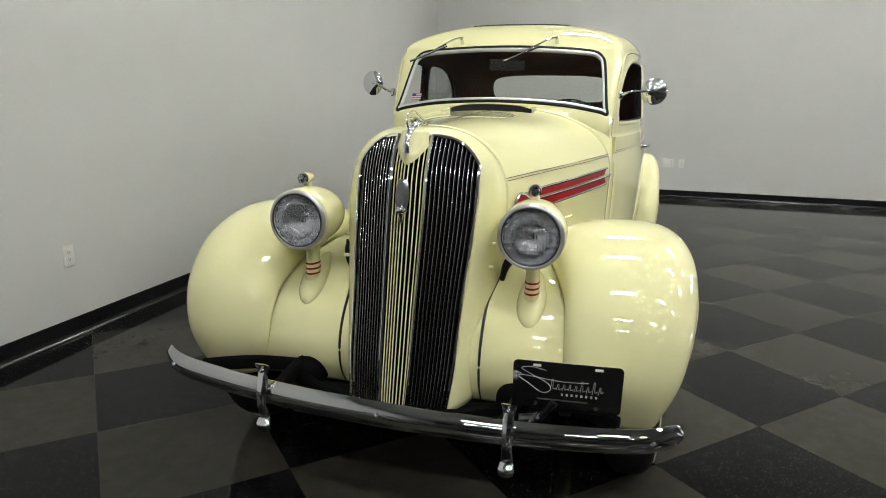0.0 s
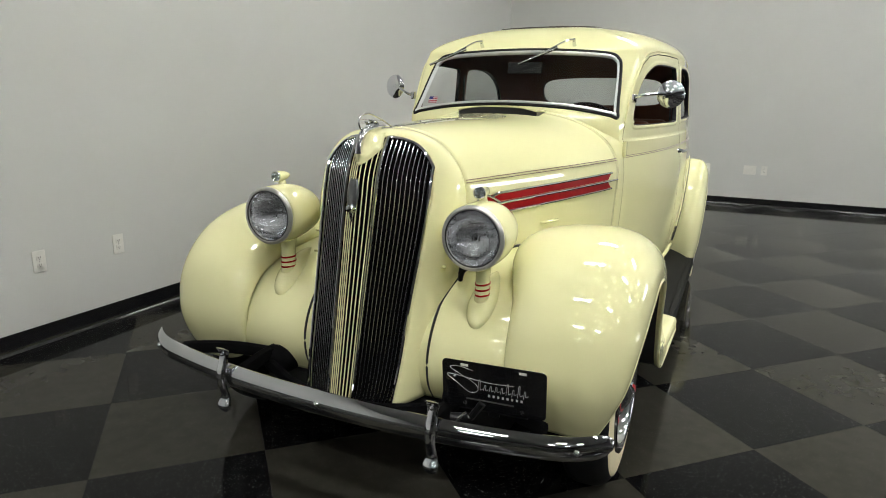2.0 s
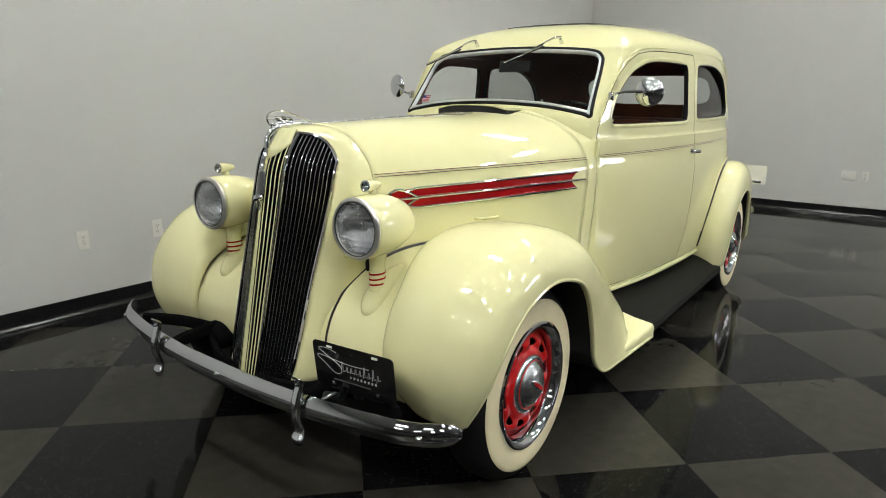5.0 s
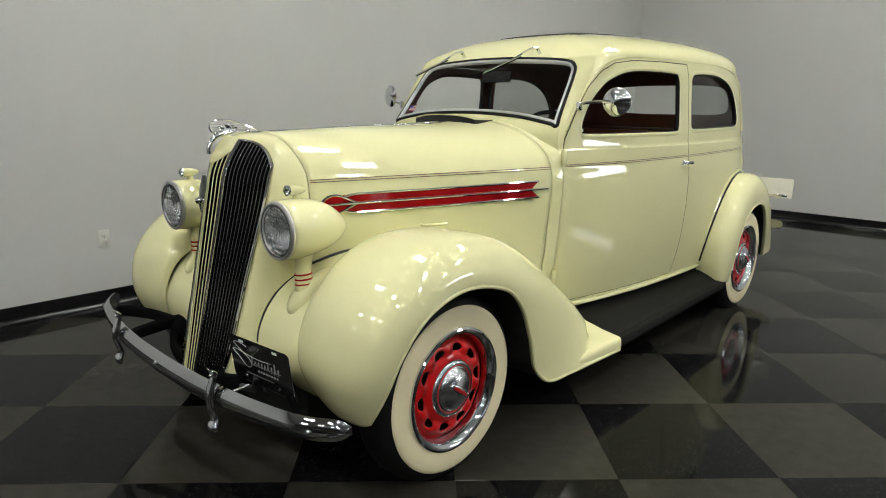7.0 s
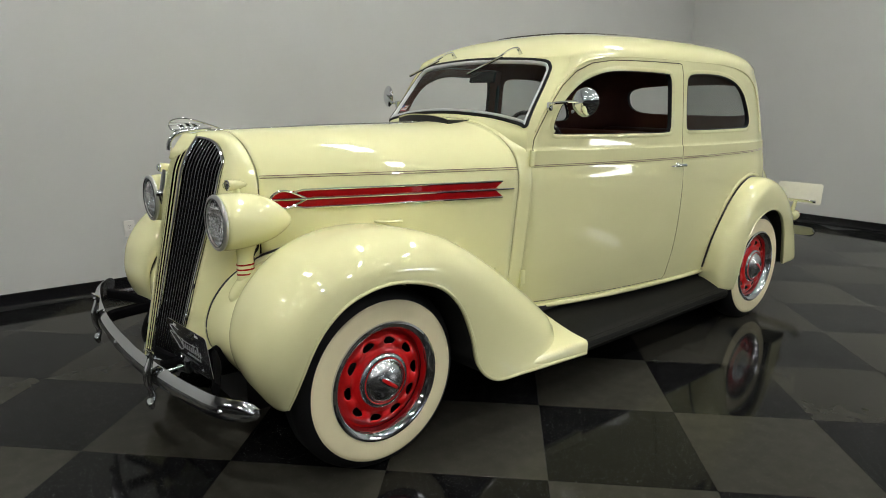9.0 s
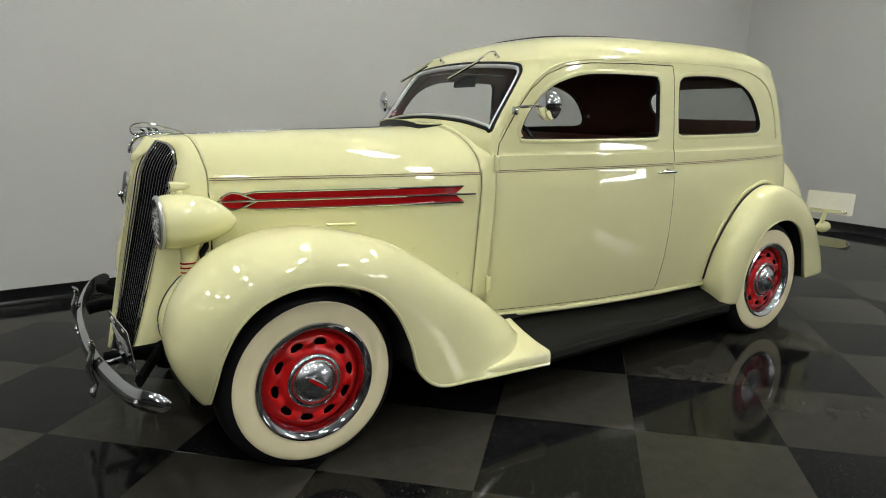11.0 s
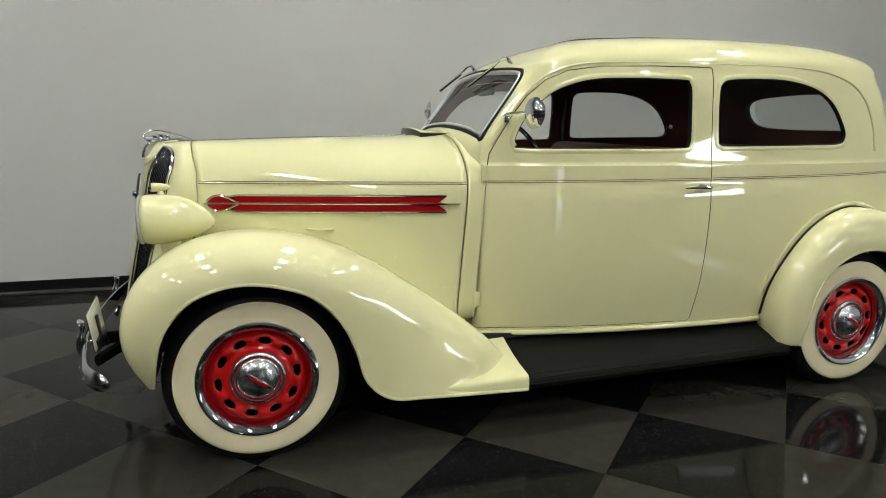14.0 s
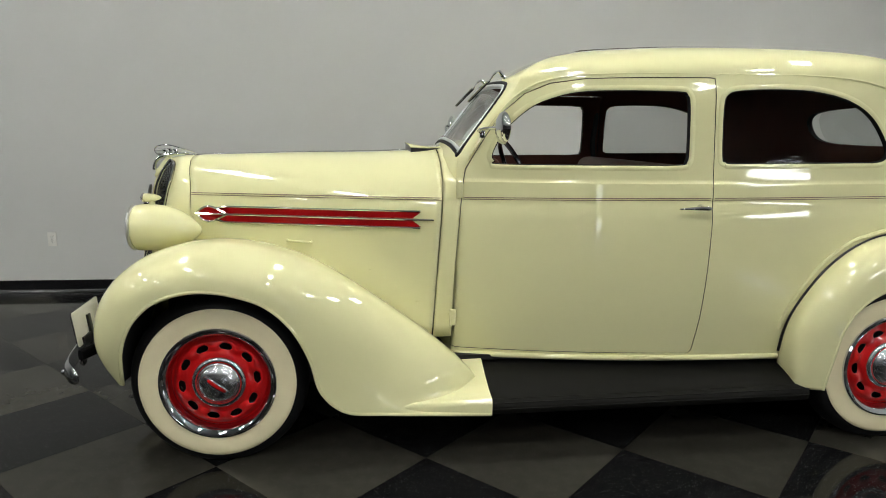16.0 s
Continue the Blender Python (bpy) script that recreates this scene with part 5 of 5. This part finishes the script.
# ---- bumpers ----


def bumper_bar(ends, bow, zc, rise, half_h, sign, span=0.86, tilt=0.0):
    rows = []
    for t in np.linspace(-1, 1, 121):
        y = span * t
        k = abs(t)
        x = sign * (bow * (1 - k**2.2) + ends - 0.055 * max(0, (k - 0.8) / 0.2) ** 2.4)
        z = zc + rise * k**3 + tilt * y
        h = half_h * (1 - 0.10 * k) * (1 if k < 0.945 else math.sqrt(max(0.02, 1 - ((k - 0.945) / 0.055) ** 2)) * 0.8 + 0.2)
        # a flat upper face, a crease, and a tucked lower face
        row = [(x + sign * d, y, z + h * q) for d, q in ((0.0, 0.96), (0.002, 1.0), (0.005, 0.995), (0.0105, 0.85), (0.0155, 0.70), (0.0198, 0.555), (0.0228, 0.42), (0.0252, 0.25), (0.0268, 0.0), (0.0265, -0.28), (0.0235, -0.60), (0.0165, -0.86), (0.008, -0.98), (0.0, -0.96))]
        rows.append(row)
    v, f = grid(rows, close_v=True)
    f += [tuple(range(14)), tuple(range(len(v) - 14, len(v)))]
    return v, f


TILT = 0.0225  # the bar hangs a little lower on the driver's side
bump = make("front_bumper", bumper_bar(0.560, 0.127, 0.420, 0.002, 0.041, -1, 0.862, TILT), DEEPCHROME, car, "bowed chrome front bumper with two guards")
for s in (-1, 1):
    gy = 0.383 * s
    gx = -(0.558 + 0.127 * (1 - (0.383 / 0.865) ** 2.2)) - 0.026
    path = spline([(gx - 0.010, gy, 0.560), (gx + 0.004, gy, 0.54), (gx - 0.002, gy, 0.505), (gx - 0.012, gy, 0.465), (gx - 0.014, gy, 0.415), (gx - 0.002, gy, 0.365), (gx - 0.012, gy, 0.335), (gx - 0.010, gy, 0.306)], 40)
    path[:, 2] = 0.2965 + (path[:, 2] - 0.306) * 0.89 + TILT * gy
    at = np.linspace(0, 1, 40)
    wide = np.interp(at, [0, 0.03, 0.10, 0.24, 0.40, 0.55, 0.70, 0.86, 0.95, 1], [0.017, 0.0225, 0.0230, 0.0155, 0.0175, 0.0150, 0.0165, 0.0250, 0.0210, 0.009])
    deep = np.interp(at, [0, 0.05, 0.25, 0.45, 0.65, 0.88, 0.96, 1], [0.004, 0.007, 0.010, 0.014, 0.010, 0.013, 0.010, 0.004])
    rows = [[(px - d * abs(math.cos(a)) ** 0.8 * math.copysign(1, math.cos(a)), py + w * abs(math.sin(a)) ** 0.8 * math.copysign(1, math.sin(a)), pz) for a in np.linspace(0, 2 * math.pi, 20, endpoint=False)] for (px, py, pz), w, d in zip(path, wide, deep)]
    gv, gf = grid(rows, close_v=True)
    guard = make("guard", (gv, gf + [tuple(range(20)), tuple(range(len(gv) - 20, len(gv)))]), CHROME, bump, "chrome overrider with flared ends")
    for z in (0.499 + TILT * gy, 0.327 + TILT * gy):
        make("stud", moved(lathe([(0.0, -0.008), (0.005, -0.006), (0.007, 0.0)], 12, "x"), Matrix.Translation((gx - 0.012 if z < 0.4 else gx - 0.004, gy, z))), CHROME, guard)
    # arms from the frame to the bar
    make("arm", tube(spline([(-0.30, s * 0.36, 0.42), (-0.45, s * 0.38, 0.43), (-0.60, s * 0.37, 0.425), (gx + 0.04, s * 0.36, 0.42)], 16), 0.021, 8, 1.3), VOID, bump, "black bumper arm")
    make("spring", tube(spline([(-0.46, s * 0.36, 0.43), (-0.50, s * 0.50, 0.44), (-0.54, s * 0.60, 0.44), (-0.575, s * 0.68, 0.435)], 20), 0.014, 8, 1.8), VOID, bump, "black bumper spring")
    make("boss", moved(lathe([(0.0, -0.060), (0.028, -0.056), (0.047, -0.042), (0.058, -0.018), (0.061, 0.06)], 28, "x"), Matrix.Translation((-0.428, s * 0.36, 0.398))), VOID, bump)
make("cross_bar", tube(spline([(-0.46, -0.40, 0.40), (-0.55, -0.2, 0.375), (-0.575, 0, 0.37), (-0.55, 0.2, 0.375), (-0.46, 0.40, 0.40)], 24), 0.016, 8, 1.4), VOID, bump, "black cross bar")
make("clamp_bolt", tube([(-0.665, -0.43, 0.432), (-0.60, -0.45, 0.447)], [0.007, 0.005], 10), STEEL, bump, "bright clamp bolt")
for y in (0.0, 0.775, -0.775):
    xb = -(0.558 + 0.127 * (1 - (abs(y) / 0.865) ** 2.2)) - 0.024 + 0.0105 * (abs(y) > 0.1)
    make("bolt", moved(lathe([(0.0, -0.012), (0.007, -0.010), (0.011, -0.004), (0.012, 0.003)], 14, "x"), Matrix.Translation((xb, y, 0.424 + TILT * y - 0.006 * (abs(y) > 0.1)))), CHROME, bump)
rbump = make("rear_bumper", bumper_bar(4.12, 0.12, 0.40, 0.02, 0.04, 1, 0.80), DEEPCHROME, car, "chrome rear bumper")
for s in (-1, 1):
    make("arm", tube([(3.80, s * 0.4, 0.40), (4.18, s * 0.4, 0.40)], 0.02, 8), BLACK, rbump)

# front display plate, dark with a pale flourish and small bars of lettering, white behind
plate = thing("number_plate", "black dealer plate with grey script on the front bumper", "plate")
rounded = np.array([(sy * 0.138 + 0.014 * math.cos(a), sz * 0.062 + 0.014 * math.sin(a)) for sy, sz, a0 in ((1, 1, 0), (-1, 1, 90), (-1, -1, 180), (1, -1, 270)) for a in np.radians(np.linspace(a0, a0 + 90, 6))])
PL = pose(-0.602, -0.531, 0.541, 0, -7, 4.5)
pl = make("plate", moved(prism(rounded, -0.0012, 0.0012, "x"), PL), GLOSSBLACK, plate)
make("back", moved(prism(grown(rounded, -0.002), 0.002, 0.0032, "x"), PL), PLATE_BACK, plate, "white back")


def ink(pts, r, mat=GREYINK):
    make("lettering", moved(tube([(-0.0022, -a, b) for a, b in pts], r, 6), PL), mat, plate, "grey lettering")


ink(spline([(-0.06, 0.050), (-0.10, 0.058), (-0.128, 0.052), (-0.10, 0.034), (-0.055, 0.010), (-0.045, -0.012), (-0.07, -0.022), (-0.11, 0.006), (-0.135, 0.024), (-0.12, 0.030), (-0.02, 0.018), (0.06, 0.020)], 60), 0.0009)
for k in range(9):
    a = -0.045 + 0.0165 * k
    h = 0.028 if k in (0, 5, 7) else 0.014
    ink(spline([(a, -0.008 - 0.001 * k), (a + 0.004, h - 0.006), (a + 0.007, h - 0.008), (a + 0.007, -0.008), (a + 0.015, -0.004)], 14), 0.0007)
for k in range(8):
    a = -0.012 + 0.0135 * k
    make("lettering", moved(box(-0.0026, -0.0012, -a - 0.0028, -a + 0.0028, -0.028, -0.021), PL), GREYINK, plate)
make("lettering", moved(box(-0.0026, -0.0012, -0.06, 0.08, -0.046, -0.042), PL), FAINTINK, plate)
for a, b in ((-0.085, 0.064), (0.085, 0.064)):
    make("slot", moved(round_box(-0.0028, -0.0010, a - 0.011, a + 0.011, b - 0.004, b + 0.004, 0.0008, 1), PL), PLATE_BACK, plate)
for a, b in ((-0.085, -0.06), (0.085, -0.06)):
    make("screw", moved(moved(lathe([(0.0, -0.005), (0.006, -0.004), (0.007, 0.0)], 12, "x"), Matrix.Translation((0, a, b))), PL), STEEL, plate)
make("bracket", moved(box(0.0035, 0.012, -0.10, 0.10, -0.085, -0.045), PL), BLACK, plate, "black bracket")
make("bracket", moved(round_box(0.0035, 0.014, -0.016, 0.016, -0.10, 0.030, 0.003, 2), PL), BLACK, plate, "black upright bracket")
make("bracket_arm", tube([(-0.60, -0.50, 0.49), (-0.585, -0.46, 0.43), (-0.60, -0.40, 0.425)], 0.012, 8), BLACK, plate)

# rear plate on its lamp bracket
rplate = thing("number_plate", "blank white plate on the rear wing's lamp bracket", "plate")
RP = pose(3.83, -0.745, 0.748, 0, 4, 3)
make("plate", moved(prism(rounded, -0.0012, 0.0012, "x"), RP), PLATE_BACK, rplate)
make("bracket", moved(round_box(-0.008, -0.002, -0.12, 0.12, -0.066, -0.046, 0.002, 2), RP), CHROME, rplate, "chrome bar")
make("stem", tube([(3.82, -0.73, 0.69), (3.80, -0.72, 0.60)], [0.012, 0.016], 10), CREAM, rplate, "cream stem")
make("tail_lamp", moved(lathe([(0.0, -0.05), (0.025, -0.04), (0.038, -0.01), (0.040, 0.02), (0.034, 0.05), (0.0, 0.058)], 24, "x"), Matrix.Translation((3.82, -0.72, 0.575))), CREAM, rplate, "cream bullet tail lamp")
make("lens", moved(lathe([(0.0, 0.062), (0.026, 0.058), (0.036, 0.048)], 24, "x"), Matrix.Translation((3.82, -0.72, 0.575))), RED, rplate, "red tail lamp lens")
make("lamp_arm", tube([(3.80, -0.72, 0.575), (3.70, -0.66, 0.56), (3.58, -0.58, 0.55)], 0.014, 8), CREAM, rplate)

# ---- round door mirrors ----
for s, c in ((-1, (1.158, -0.768, 1.374)), (1, (1.125, 0.735, 1.400))):
    x, y, z = c
    foot = (1.105, s * 0.605, 1.352)
    mir = make("door_mirror", moved(lathe([(0.0, -0.022), (0.02, -0.020), (0.045, -0.012), (0.062, -0.002), (0.066, 0.006), (0.064, 0.010), (0.058, 0.011)], 40, "x"), Matrix.Translation(c) @ pose(0, 0, 0, 0, 0, -14 * s)), CHROME, car, "round chrome mirror on an arm")
    make("glass", moved(lathe([(0.060, 0.0105), (0.0, 0.0108)], 40, "x"), Matrix.Translation(c) @ pose(0, 0, 0, 0, 0, -14 * s)), CHROME, mir)
    make("arm", tube(spline([foot, (foot[0] - 0.02, s * 0.64, 1.366), (x - 0.035, s * 0.70, z), (x - 0.012, y, z)], 20), 0.0065, 8), CHROME, mir)
    make("knuckle", moved(round_box(-0.012, 0.012, -0.012, 0.012, -0.02, 0.02, 0.006, 3), Matrix.Translation(foot)), CHROME, mir)

# ---- inside ----
make("window_latch", moved(lathe([(0.0, -0.012), (0.010, -0.010), (0.014, -0.003), (0.014, 0.004)], 16, "y"), Matrix.Translation((2.89, 0.675, 1.313))), ALLOY, car, "round metal latch in the rear window corner")
seat = make("front_seat", joined(round_box(1.45, 1.95, -0.60, 0.60, 0.55, 0.78, 0.05), round_box(1.90, 2.06, -0.60, 0.60, 0.60, 1.22, 0.06)), LEATHER, car, "brown front bench seat")
make("rear_seat", joined(round_box(2.65, 3.15, -0.55, 0.55, 0.55, 0.80, 0.05), round_box(3.10, 3.30, -0.58, 0.58, 0.60, 1.20, 0.07)), LEATHER, car, "brown rear bench seat")
make("parcel_shelf", box(3.2, 3.45, -0.40, 0.40, 1.14, 1.17), CLOTH, car)
make("dashboard", round_box(1.05, 1.20, -0.55, 0.55, 1.02, 1.245, 0.03), LEATHER, car, "brown dashboard")
WHEEL = pose(1.33, -0.34, 1.135, 0, 65, 0)
sw = make("steering_wheel", moved(tube([(0.205 * math.cos(a), 0.205 * math.sin(a), 0) for a in np.linspace(0, 2 * math.pi, 49)], 0.011, 10), WHEEL), GLOSSBLACK, car, "thin black steering wheel")
for a in (0, 120, 240):
    make("spoke", moved(tube([(0.0, 0, -0.02), (0.2 * math.cos(radians(a)), 0.2 * math.sin(radians(a)), 0)], 0.006, 8), WHEEL), GLOSSBLACK, sw)
make("column", tube([(1.335, -0.34, 1.132), (1.10, -0.34, 1.03)], 0.018, 10), GLOSSBLACK, sw)
make("rear_view_mirror", moved(round_box(-0.012, 0.006, -0.095, 0.095, -0.032, 0.028, 0.005, 2), pose(1.245, 0.0, 1.505, 0, 12, 0)), DARK, car, "dark rear-view mirror")
for s in (-1, 1):
    make("seat_belt", tube(spline([(2.06, s * 0.70, 1.50), (2.055, s * 0.695, 1.42), (2.04, s * 0.69, 1.30), (2.06, s * 0.69, 1.15)], 16), 0.016, 8, 0.3), BLACK, car, "black belt webbing")

# ---- floor: square polished tiles laid at an angle to the car, black and grey by turns ----
TILE, TURN_F, OX, OY = 0.6096, 44.6, 0.841, -1.712
floor = make("floor", box(X0 - 0.2, X1 + 0.4, Y0 - 0.2, Y1 + 0.5, -0.06, -0.0035), SLOT)
tagged(floor, "polished checkered vinyl tile floor, black and grey", "floor", kind="structure")
ca, sa = math.cos(radians(TURN_F)), math.sin(radians(TURN_F))
h, e = TILE / 2 - 0.0005, 0.0004
tv = [(-h, -h, -0.0035), (h, -h, -0.0035), (h, h, -0.0035), (-h, h, -0.0035), (-h, -h, -e), (h, -h, -e), (h, h, -e), (-h, h, -e), (-h + e, -h + e, 0), (h - e, -h + e, 0), (h - e, h - e, 0), (-h + e, h - e, 0)]
tf = [(8, 9, 10, 11)] + [(i, (i + 1) % 4, 4 + (i + 1) % 4, 4 + i) for i in range(4)] + [(4 + i, 4 + (i + 1) % 4, 8 + (i + 1) % 4, 8 + i) for i in range(4)]
tile_mesh = []
for mat in (TILE_BLACK, TILE_GREY):
    me = bpy.data.meshes.new("tile")
    me.from_pydata(tv, [], tf)
    me.materials.append(mat)
    tile_mesh.append(me)
near, far = [], ([], [])
for i in range(-40, 41):
    for j in range(-40, 41):
        u, w = (i + 0.5) * TILE, (j + 0.5) * TILE
        cx, cy = OX + ca * u - sa * w, OY + sa * u + ca * w
        if X0 + 0.1 < cx < X1 and Y0 + 0.2 < cy < north(cx) + 0.40:
            k = (i + j) % 2
            if cx > -3.0 and cy > -4.2:
                near.append((math.hypot(cx - 1.0, cy + 0.8), cx, cy, k))
            else:
                far[k].append((cx, cy))
near.sort()
for d, cx, cy, k in near[:300]:
    t = new("tile", tile_mesh[k])
    t.matrix_basis = pose(cx, cy, 0, 0, 0, TURN_F)
    t.parent = floor
for d, cx, cy, k in near[300:]:
    far[k].append((cx, cy))
for k, cells in enumerate(far):
    v, f = [], []
    for cx, cy in cells:
        n = len(v)
        v += [(cx + ca * x - sa * y, cy + sa * x + ca * y, z) for x, y, z in tv]
        f += [tuple(q + n for q in p) for p in tf]
    me = bpy.data.meshes.new("tiles")
    me.from_pydata(v, [], f)
    me.materials.append((TILE_BLACK, TILE_GREY)[k])
    t = new("tiles", me)
    t.parent = floor
    tagged(t, kind="stuff")
